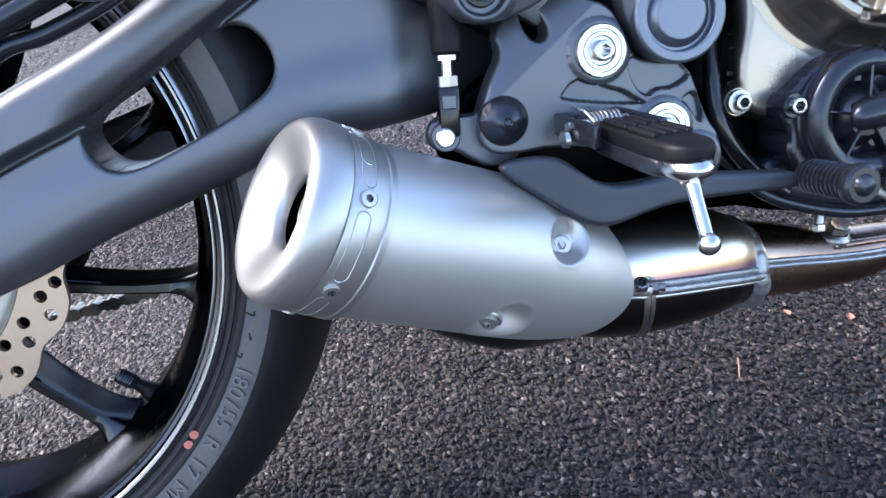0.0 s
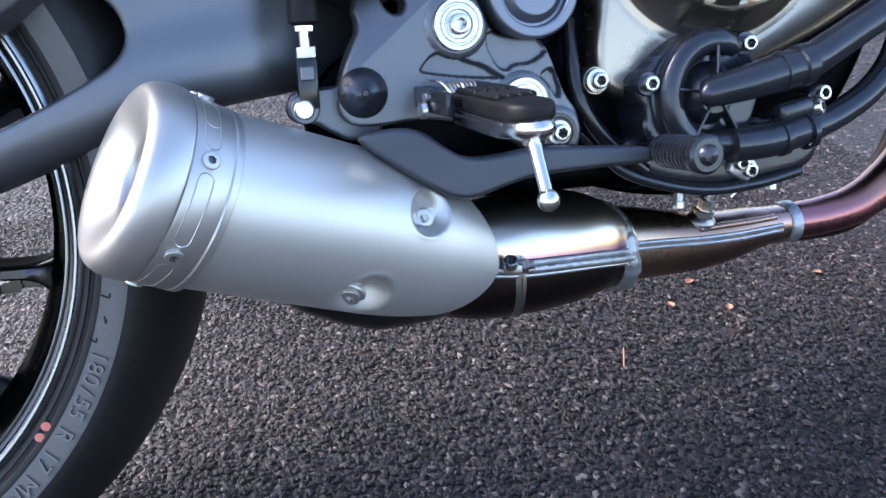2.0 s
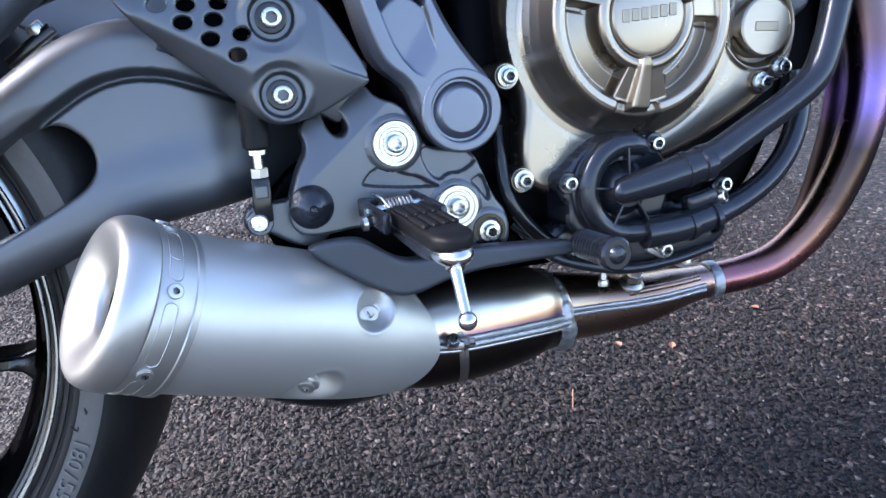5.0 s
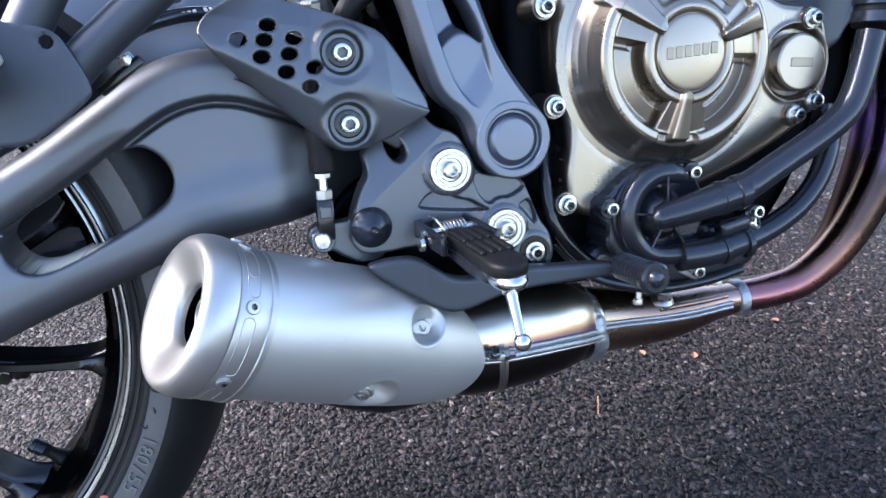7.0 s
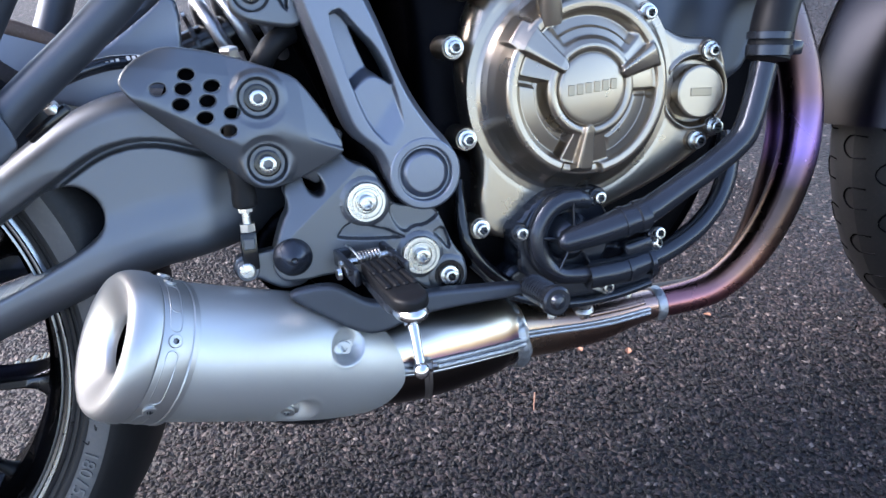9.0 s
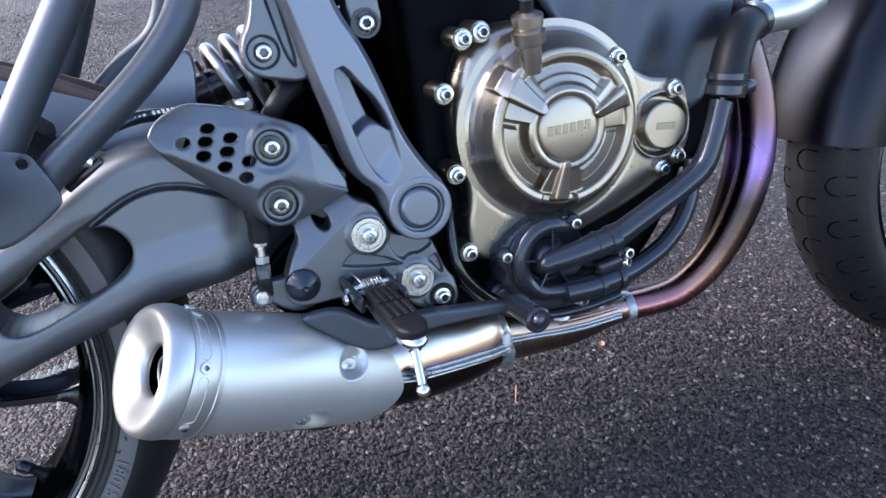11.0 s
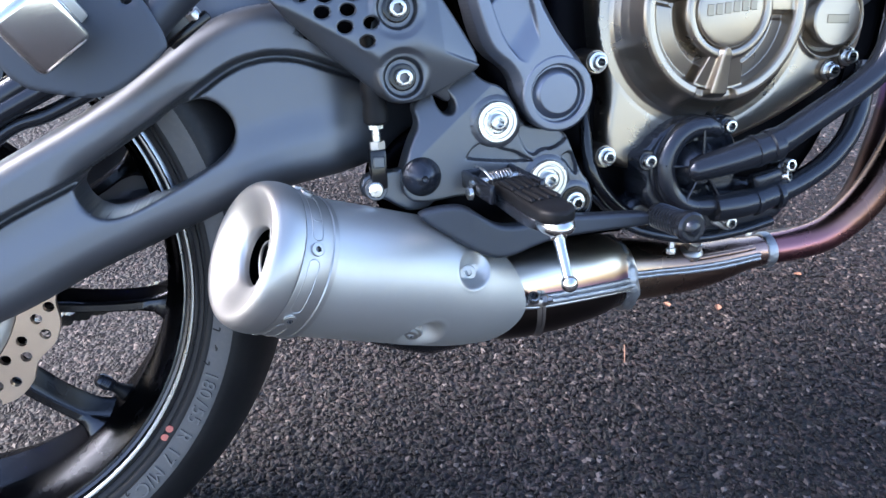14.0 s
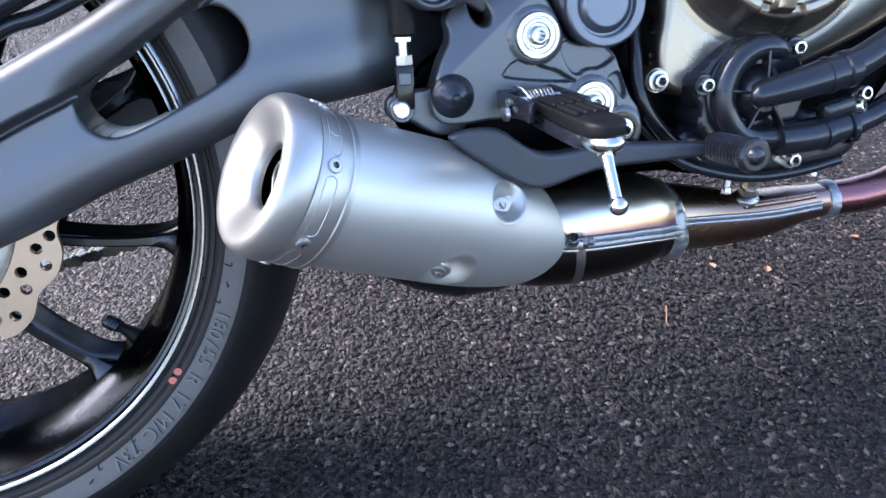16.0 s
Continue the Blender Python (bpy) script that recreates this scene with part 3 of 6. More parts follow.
def swingarm_shape():
    out = [(-0.09, 0.345), (-0.09, 0.255), (-0.02, 0.246), (0.05, 0.262), (0.087, 0.273), (0.109, 0.279), (0.142, 0.292), (0.169, 0.302), (0.208, 0.313), (0.242, 0.325), (0.306, 0.341), (0.340, 0.346), (0.372, 0.348), (0.40, 0.352), (0.46, 0.360), (0.52, 0.36),
           (0.54, 0.40), (0.50, 0.43), (0.43, 0.452), (0.37, 0.470), (0.335, 0.4775), (0.312, 0.4795), (0.288, 0.4765), (0.262, 0.4660), (0.240, 0.4530), (0.187, 0.4215), (0.116, 0.3920), (0.05, 0.362), (0.0, 0.345)]
    low = np.array([(-0.09, 0.255), (-0.02, 0.246), (0.05, 0.262), (0.109, 0.279), (0.169, 0.302), (0.242, 0.325), (0.306, 0.341), (0.372, 0.348), (0.46, 0.36), (0.52, 0.36)])

    def front(x, z, d):
        up = along(CREASE, x, z)
        under = along(low, x, z)
        raised = step_up(up + 0.0008, 0.0030) * 0.012
        groove = 0.009 * step_up(up + 0.0062, 0.0018) * (1 - step_up(up + 0.0022, 0.0018))
        belly = 0.0045 * step_up(0.060 - under, 0.030) * step_up(0.40 - x, 0.08)
        turn = np.clip(1 - under / 0.024, 0, 1)
        lower_round = 0.024 * (1 - np.sqrt(np.maximum(1 - turn**2, 0)))
        top_round = rounding(d, 0.016) * (up > 0)
        inward = 0.056 * step_up(x - 0.338, 0.125)
        return -0.0990 - raised + groove - belly + lower_round + top_round + inward

    return relief(out, front, -0.050, 0.0013, [ARM_HOLE], 2, 0.003)


swingarm = part("swingarm", swingarm_shape(), ARMPAINT, motorcycle, "satin black cast swingarm with an oval opening", 85)
left_arm = [(-0.08, 0.28), (0.1, 0.30), (0.3, 0.345), (0.5, 0.36), (0.53, 0.41), (0.33, 0.428), (0.15, 0.3675), (-0.08, 0.310)]
part("swingarm", [(v * (1, -1, 1), f) for v, f in [relief(left_arm, lambda x, z, d: 0 * x - 0.115, -0.075, 0.006, rounds=2, edge=0.006)]][0], ARMPAINT, motorcycle)
part("swingarm_bridge", block((0.07, 0.14, 0.07), (0.395, 0.025, 0.405), (0, 15, 0), 0.015, 3), ARMPAINT, motorcycle)

# -- muffler --
M_AT = np.array((0.300, -0.1575, 0.3030))
M_DIR = np.array((1, 0.40, -0.595)) / np.linalg.norm((1, 0.40, -0.595))
M_LINE = np.array((1, 0.376, -0.440)) / np.linalg.norm((1, 0.376, -0.440))
M_RIGHT = np.cross(M_DIR, (0, 0, 1.0))
M_RIGHT /= np.linalg.norm(M_RIGHT)
M_UP = np.cross(M_RIGHT, M_DIR)


def on_muffler(s, angle, r):
    """A place s along the muffler's axis; angle 0 faces out of the bike, 90 up."""
    a = radians(angle)
    return M_AT + s * M_DIR + r * (math.cos(a) * M_RIGHT + math.sin(a) * M_UP)


MUF_R = 0.0502
def along_sleeve(s):
    """The sleeve's centre and its two cross directions at s: square to the cap at the rear, to the sleeve's own line in front."""
    k = min(max(s / 0.12, 0.0), 1.0)
    d = M_DIR * (1 - k) + M_LINE * k
    d = d / np.linalg.norm(d)
    right = np.cross(d, (0, 0, 1.0))
    right /= np.linalg.norm(right)
    return M_AT + s * M_LINE, right, np.cross(right, d)


def on_sleeve(s, angle, r):
    c, right, up = along_sleeve(s)
    return c + r * (math.cos(radians(angle)) * right + math.sin(radians(angle)) * up)


# cups pressed into the sleeve: way along, angle, half length, half width, depth; and where their bolts sit and point
CUPS = [(0.1320, 25.5, 0.0155, 0.0165, 0.0130), (0.1040, -51.0, 0.0180, 0.0215, 0.0125)]
CUP_BOLTS = [((0.4342, -0.1388, 0.2660), (-0.15, -0.98, 0.15)), ((0.3830, -0.1447, 0.2276), (-0.30, -0.80, -0.50))]


def sleeve_radius(s, deg, end):
    nose = min(max((s - (end - 0.05)) / 0.05, 0), 1)
    r = MUF_R + 0.0020 * s / 0.2 - 0.0045 * nose**2
    # the outer face flattens towards the front
    r -= 0.0060 * float(step_up(np.array(s - 0.03), 0.16)) * max(0.0, math.cos(radians(deg - 5))) ** 1.4
    for ds, da, long, wide, depth in CUPS:
        gap = ((deg - da + 180) % 360 - 180) * math.pi / 180 * MUF_R
        q = math.hypot((s - ds - 0.12 * gap) / long, gap / wide)
        if q < 1.12:
            r -= depth * (1 - float(step_up(np.array(q - 0.30), 0.76))) - 0.0005 * math.exp(-(((q - 1.02) / 0.07) ** 2))
    return r


def sleeve_shape():
    ang = np.arange(0, 360, 1.5)
    n_s = 120
    m = n_s + 1
    v, f = [], []
    for deg in ang:
        # the front edge is cut at a slant: longest on the outer, lower side
        k = 0.5 - 0.5 * math.cos(radians(deg + 10))
        end = 0.1945 - 0.070 * k**0.8
        for i in range(m):
            s = 0.0035 + (end - 0.0035) * i / n_s
            v.append(on_sleeve(s, deg, sleeve_radius(s, deg, end)))
    for a in range(len(ang)):
        b = (a + 1) % len(ang)
        f += [(a * m + i, b * m + i, b * m + i + 1, a * m + i + 1) for i in range(n_s)]
    base = len(v)
    for a in range(len(ang)):
        p = np.array(v[a * m + n_s])
        axis = along_sleeve((p - M_AT) @ M_LINE)[0]
        v.append(p + (axis - p) * 0.06 - 0.002 * M_LINE)
    f += [(a * m + n_s, ((a + 1) % len(ang)) * m + n_s, base + (a + 1) % len(ang), base + a) for a in range(len(ang))]
    return np.array(v), f


muffler = part("muffler", sleeve_shape(), ALU, motorcycle, "satin silver aluminium muffler sleeve with recessed bolts", 60)
cap_profile = [(0.0495, 0.0045), (0.0516, 0.0040), (0.0518, 0.0030), (0.0520, -0.0155), (0.0516, -0.0166), (0.0526, -0.0174), (0.0530, -0.0188), (0.0529, -0.0240), (0.0520, -0.0295), (0.0502, -0.0340), (0.0482, -0.0364), (0.0462, -0.0375), (0.0440, -0.0377),
               (0.0405, -0.0368), (0.0365, -0.0350), (0.0322, -0.0325), (0.0280, -0.0298), (0.0245, -0.0274), (0.0222, -0.0252), (0.0210, -0.0226), (0.0205, -0.0190)]
cap_profile = cap_profile[:5] + [tuple(p) for p in spline(cap_profile[5:], 4)]
part("end_cap", lathe(cap_profile, M_AT, M_DIR, 160), ALUCAP, muffler, "blasted aluminium end cap with a rolled mouth", 60)
part("end_band", lathe([(0.0508, 0.0092), (0.0519, 0.0086), (0.0521, 0.0050), (0.0514, 0.0040)], M_AT, M_DIR, 128), ALUCAP, muffler)
OUTLET = M_AT + 0.004 * M_RIGHT - 0.0 * M_UP
slant = (M_DIR + 0.25 * M_UP) / np.linalg.norm(M_DIR + 0.25 * M_UP)
part("outlet_pipe", lathe([(0.0168, -0.0150), (0.0168, 0.0500), (0.0156, 0.0500), (0.0156, -0.0150)], OUTLET, slant, 64), GLOSSBLACK, muffler, "dark outlet pipe inside the muffler mouth")
# throat and end disc are near-black: the mouth's inner shade is painted
part("throat", lathe([(0.0205, -0.0191), (0.0212, -0.0150), (0.0250, 0.040)], M_AT, M_DIR, 64), DARK, muffler)
part("outlet_shade_disc", lathe([(0.0001, 0.038), (0.0280, 0.039)], OUTLET, slant, 48), DARK, muffler)
part("outlet_ring", lathe([(0.0169, -0.0148), (0.0172, -0.0160), (0.0166, -0.0166), (0.0158, -0.0160), (0.0155, -0.0148)], OUTLET, slant, 64), STEEL, muffler, "bare steel lip of the outlet pipe")
r1a, r2a = 20.4, -37.0
gap = r1a - r2a
for k in range(-1, 6):
    a = r1a - gap * k
    put("rivet", RIVET, muffler, on_muffler(-0.0085, a, 0.0518), on_muffler(0, a, 1) - on_muffler(0, a, 0))
    lo, hi, h = a - gap * 0.80, a - gap * 0.20, 0.0040
    loop = []
    for mid, sign in ((hi, 1), (lo, -1)):
        for t in np.linspace(-90, 90, 9) * sign:
            loop.append(on_muffler(-0.0085 + h * math.sin(radians(t)), mid + sign * math.degrees(h * math.cos(radians(t)) / 0.052), 0.0518))
    loop = [loop[0]] + loop[1:9] + [on_muffler(-0.0085 + h, q, 0.0518) for q in np.linspace(hi, lo, 9)[1:-1]] + loop[9:] + [on_muffler(-0.0085 - h, q, 0.0518) for q in np.linspace(lo, hi, 9)[1:-1]]
    part("stamped_slot", tube(loop + loop[:1], 0.00045, 6, 2, False), ALUCAP, muffler)
for seat, out in CUP_BOLTS:
    seat, out = np.array(seat), np.array(out) / np.linalg.norm(out)
    part("bolt_seat", lathe([(0.0090, -0.006), (0.0090, 0.0004), (0.0082, 0.0012), (0.0001, 0.0012)], seat, out, 28), ALUCAP, muffler)
    put("bolt", bolt_mesh("bolt", 0.0060, 0.0026, ALUCAP, 0.45), muffler, seat + 0.0010 * out, out)

# inner box of the silencer, dark, under the sleeve
box = [tuple(along_sleeve(q)[0] - drop * along_sleeve(q)[2] - io * along_sleeve(q)[1]) for q, drop, io in ((0.056, 0.014, 0.014), (0.100, 0.0255, 0.021), (0.145, 0.0275, 0.021), (0.185, 0.021, 0.018), (0.215, 0.010, 0.014))]
part("silencer_box", tube(box, [0.024, 0.0335, 0.0365, 0.031, 0.020], 40, 10), GLOSSBLACK, motorcycle, "dark silencer box under the aluminium sleeve")

# -- pipes --
def loft(stations, seg=56, round_top=0.90, round_low=0.95):
    """A pressed shell round a run of (x, y, z at the joint, half width, height above, height below): two half shells that meet at the joint."""
    st = spline(stations, 8)
    tang = np.gradient(st[:, :3], axis=0)
    tang /= np.linalg.norm(tang, axis=1)[:, None]
    v, f = [], []
    for (x, y, z, w, up, low), t in zip(st, tang):
        side = np.cross(t, (0, 0, 1.0))
        side /= np.linalg.norm(side)
        top = np.cross(side, t)
        for k in range(seg):
            a = 2 * math.pi * k / seg
            c, q = math.cos(a), math.sin(a)
            e = round_top if q > 0 else round_low
            v.append(np.array((x, y, z)) + side * w * math.copysign(abs(c) ** e, c) + top * (up if q > 0 else low) * math.copysign(abs(q) ** e, q))
    m = len(st)
    for i in range(m - 1):
        f += [(i * seg + k, i * seg + (k + 1) % seg, (i + 1) * seg + (k + 1) % seg, (i + 1) * seg + k) for k in range(seg)]
    f += [tuple(reversed(range(seg))), tuple((m - 1) * seg + k for k in range(seg))]
    return np.array(v), f, st


def flange_line(st, x0, x1, proud, lift=0.0, sag=0.0):
    """A line along the outer side of a shell's joint."""
    keep = [r for r in st if x0 <= r[0] <= x1][::4]
    out = []
    for i, r in enumerate(keep):
        a, b = keep[max(i - 1, 0)], keep[min(i + 1, len(keep) - 1)]
        t = (b - a)[:3]
        side = np.cross(t, (0, 0, 1.0))
        side /= np.linalg.norm(side)
        u = i / max(len(keep) - 1, 1)
        out.append(tuple(r[:3] + side * (r[3] + proud) + np.array((0, 0, lift + sag * math.sin(7 * u) * 0.5))))
    return out


CAN = [(0.425, -0.080, 0.236, 0.030, 0.030, 0.032), (0.455, -0.064, 0.222, 0.035, 0.036, 0.042), (0.490, -0.050, 0.2115, 0.0410, 0.0440, 0.0470), (0.530, -0.037, 0.2055, 0.0435, 0.0490, 0.0480),
       (0.565, -0.027, 0.2010, 0.0430, 0.0485, 0.0455), (0.590, -0.020, 0.1970, 0.0405, 0.0435, 0.0410), (0.606, -0.016, 0.1940, 0.0362, 0.0370, 0.0365), (0.6195, -0.013, 0.1920, 0.0335, 0.0335, 0.0345)]
cv, cf, can_run = loft(CAN)
canister = part("exhaust_canister", (cv, cf), CANISTER, motorcycle, "heat-tinted steel exhaust canister, shade painted on its lower shell and top", 60)
part("weld_seam", tube(flange_line(can_run, 0.470, 0.614, -0.0006, 0.0016), 0.0030, 12, 4), WELD, canister, "rough grey weld flange")
part("weld_seam", tube(flange_line(can_run, 0.470, 0.616, 0.0008, -0.0034, 0.0006), 0.0036, 12, 4), WELD, canister, "rough grey weld flange")
part("flange_edge", tube(flange_line(can_run, 0.470, 0.612, -0.0010, -0.0082), 0.0018, 10, 4), STEEL, canister, "steel flange edge")
# a lumpy weld ring between canister and collector
ring_v, ring_f = lathe([(0.0335, -0.0105), (0.0374, -0.0086), (0.0396, -0.0045), (0.0400, -0.0010), (0.0394, 0.0035), (0.0366, 0.0075), (0.0330, 0.0095)], (0.6195, -0.0120, 0.1915), (1, 0.03, 0.16), 72)
for q in ring_v:
    a = math.atan2(q[2] - 0.1915, q[1] + 0.0120)
    q += 0.0009 * math.sin(9 * a + 1.3) * np.array((1, 0, 0)) + 0.0005 * math.sin(23 * a) * np.array((0, math.cos(a), math.sin(a)))
part("weld_ring", (ring_v, ring_f), WELD, canister, "grey weld ring between canister and collector")
# band clamp below the sleeve's nose
band_v, band_f = [], []
for k in range(-20, 3):
    a = radians(k * 6.0)
    x0, yc, zc, w, up, low_h = 0.508, -0.0440, 0.2085, 0.0426, 0.0470, 0.0470
    for dx, grow in ((-0.0075, 0.0000), (-0.0070, 0.0014), (-0.0045, 0.0016), (-0.0040, 0.0010), (0.0040, 0.0010), (0.0045, 0.0016), (0.0070, 0.0014), (0.0075, 0.0)):
        h = up if a > 0 else low_h
        band_v.append((x0 + dx, yc - 0.36 * dx - (w + grow) * math.cos(a), zc - 0.15 * dx + (h + grow) * math.sin(a)))
for i in range(22):
    band_f += [(i * 8 + j, i * 8 + j + 1, (i + 1) * 8 + j + 1, (i + 1) * 8 + j) for j in range(7)]
part("band_clamp", (np.array(band_v), band_f), STEEL, canister, "dark steel band clamp")
part("clamp_lug", block((0.014, 0.009, 0.008), (0.5045, -0.0930, 0.2110), (0, 8, -20), 0.002), STEEL, canister)
put("clamp_bolt", BOLT, canister, (0.5020, -0.0955, 0.2140), (-0.1, -0.6, 0.8))
part("clamp_nut", lathe([(0.0052, -0.003), (0.0052, 0.003), (0.0030, 0.0036), (0.0030, 0.0075), (0.0001, 0.0078)], (0.5125, -0.0940, 0.2110), (0.85, -0.4, 0.1), 6), STEEL, canister)

COL = [(0.6190, -0.0115, 0.1985, 0.0330, 0.0280, 0.0390), (0.655, -0.0135, 0.1950, 0.0300, 0.0235, 0.0365), (0.690, -0.0165, 0.1920, 0.0270, 0.0190, 0.0335), (0.720, -0.0190, 0.1910, 0.0240, 0.0165, 0.0300),
       (0.745, -0.0200, 0.1905, 0.0205, 0.0160, 0.0240), (0.765, -0.0205, 0.1895, 0.0175, 0.0155, 0.0190), (0.788, -0.0205, 0.1885, 0.0158, 0.0152, 0.0160)]
lv, lf, col_run = loft(COL, 48)
collector = part("exhaust_collector", (lv, lf), COLLECTOR, motorcycle, "bronze-tinted steel collector pipe pressed from two shells", 60)
part("weld_seam", tube(flange_line(col_run, 0.626, 0.782, -0.0002, 0.0012, 0.0008), 0.0022, 10, 4), WELD, collector, "grey joint flange of the collector")
part("weld_seam", tube(flange_line(col_run, 0.626, 0.776, -0.0004, -0.0034, 0.0012), 0.0020, 10, 4), WELD, collector, "grey joint flange of the collector")
part("pressed_ridge", tube(flange_line(col_run, 0.690, 0.766, -0.0030, 0.0085, 0.0008), 0.0030, 12, 4), COLLECTOR, collector)
part("weld_ring", lathe([(0.0150, -0.0065), (0.0180, -0.0050), (0.0190, -0.001), (0.0186, 0.0040), (0.0155, 0.0065)], (0.7875, -0.0205, 0.1882), (1, -0.02, 0.04), 40), WELD, collector, "bright weld ring on the header joint")
part("sensor_boss", lathe([(0.0120, -0.004), (0.0118, 0.0005), (0.0096, 0.0035), (0.0085, 0.0042)], (0.6940, -0.0335, 0.2070), (0.10, -0.35, 0.9), 28), STEEL, collector, "welded steel sensor boss")
part("sensor_nut", lathe([(0.0001, 0.0040), (0.0086, 0.0040), (0.0088, 0.0095), (0.0070, 0.0102), (0.0066, 0.0112), (0.0066, 0.0160), (0.0075, 0.0165), (0.0075, 0.0200), (0.0001, 0.0204)], (0.6940, -0.0335, 0.2070), (0.10, -0.35, 0.9), 6), STEEL, collector, "tarnished hexagonal sensor nut")
part("oxygen_sensor", tube([(0.6975, -0.0405, 0.2250), (0.6990, -0.0430, 0.2320), (0.7010, -0.0440, 0.2420)], [0.0058, 0.0052, 0.0060], 16, 6), STEEL, collector, "steel oxygen sensor")

header_line = [(0.786, -0.0205, 0.1882), (0.820, -0.0255, 0.1900), (0.8500, -0.0320, 0.1972), (0.8765, -0.0380, 0.2155), (0.9000, -0.0430, 0.2420), (0.9225, -0.0475, 0.2810), (0.9390, -0.0500, 0.3250), (0.9460, -0.0500, 0.3700), (0.9440, -0.047, 0.415), (0.934, -0.044, 0.455), (0.920, -0.042, 0.492), (0.90, -0.040, 0.53)]
header = part("header_pipe", tube(header_line, [0.0160, 0.0168, 0.0176, 0.0184, 0.0192, 0.0198, 0.0200, 0.0200, 0.0200, 0.0198, 0.0195, 0.0195], 40, 10), HEADER, motorcycle, "heat-tinted header pipe with pink and violet bands", 60)
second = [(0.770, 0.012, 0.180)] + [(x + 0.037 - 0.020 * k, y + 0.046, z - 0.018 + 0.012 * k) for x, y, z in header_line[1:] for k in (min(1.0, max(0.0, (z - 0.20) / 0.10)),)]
part("header_pipe", tube(second, 0.0180, 32, 10), HEADER_SHADED, motorcycle, "inner header pipe with shade painted into its tints", 60)

# -- engine --
EC = (0.6585, 0.4403)
CAP = (0.7735, 0.4220)
COVER = [(0.572, 0.502), (0.582, 0.520), (0.602, 0.533), (0.632, 0.537), (0.668, 0.530), (0.724, 0.500), (0.758, 0.472), (0.778, 0.468), (0.800, 0.466), (0.808, 0.446), (0.812, 0.412), (0.802, 0.386), (0.778, 0.366), (0.737, 0.347), (0.690, 0.332), (0.630, 0.318), (0.590, 0.318), (0.568, 0.328), (0.565, 0.350), (0.570, 0.385), (0.566, 0.412), (0.563, 0.440), (0.564, 0.475)]


def cover_front(x, z, d):
    rho = np.hypot(x - EC[0], z - EC[1])
    y = np.interp(rho, [0.0, 0.0850, 0.0900, 0.0960, 1.0], [0.0950, 0.0950, 0.1145, 0.1150, 0.1150])
    rhoc = np.hypot(x - CAP[0], z - CAP[1])
    y = y - 0.0060 * (1 - step_up(rhoc - 0.0270, 0.0035)) + 0.0022 * np.exp(-(((rhoc - 0.0315) / 0.0018) ** 2))
    soft = 0.0070 + 0.0100 * np.interp(x, [0.60, 0.66], [1, 0]) * np.interp(z, [0.370, 0.430], [0, 1])
    fall = np.clip(d, 0, soft)
    return -y + 1.5 * (soft - np.sqrt(np.maximum(soft**2 - (soft - fall) ** 2, 0)))


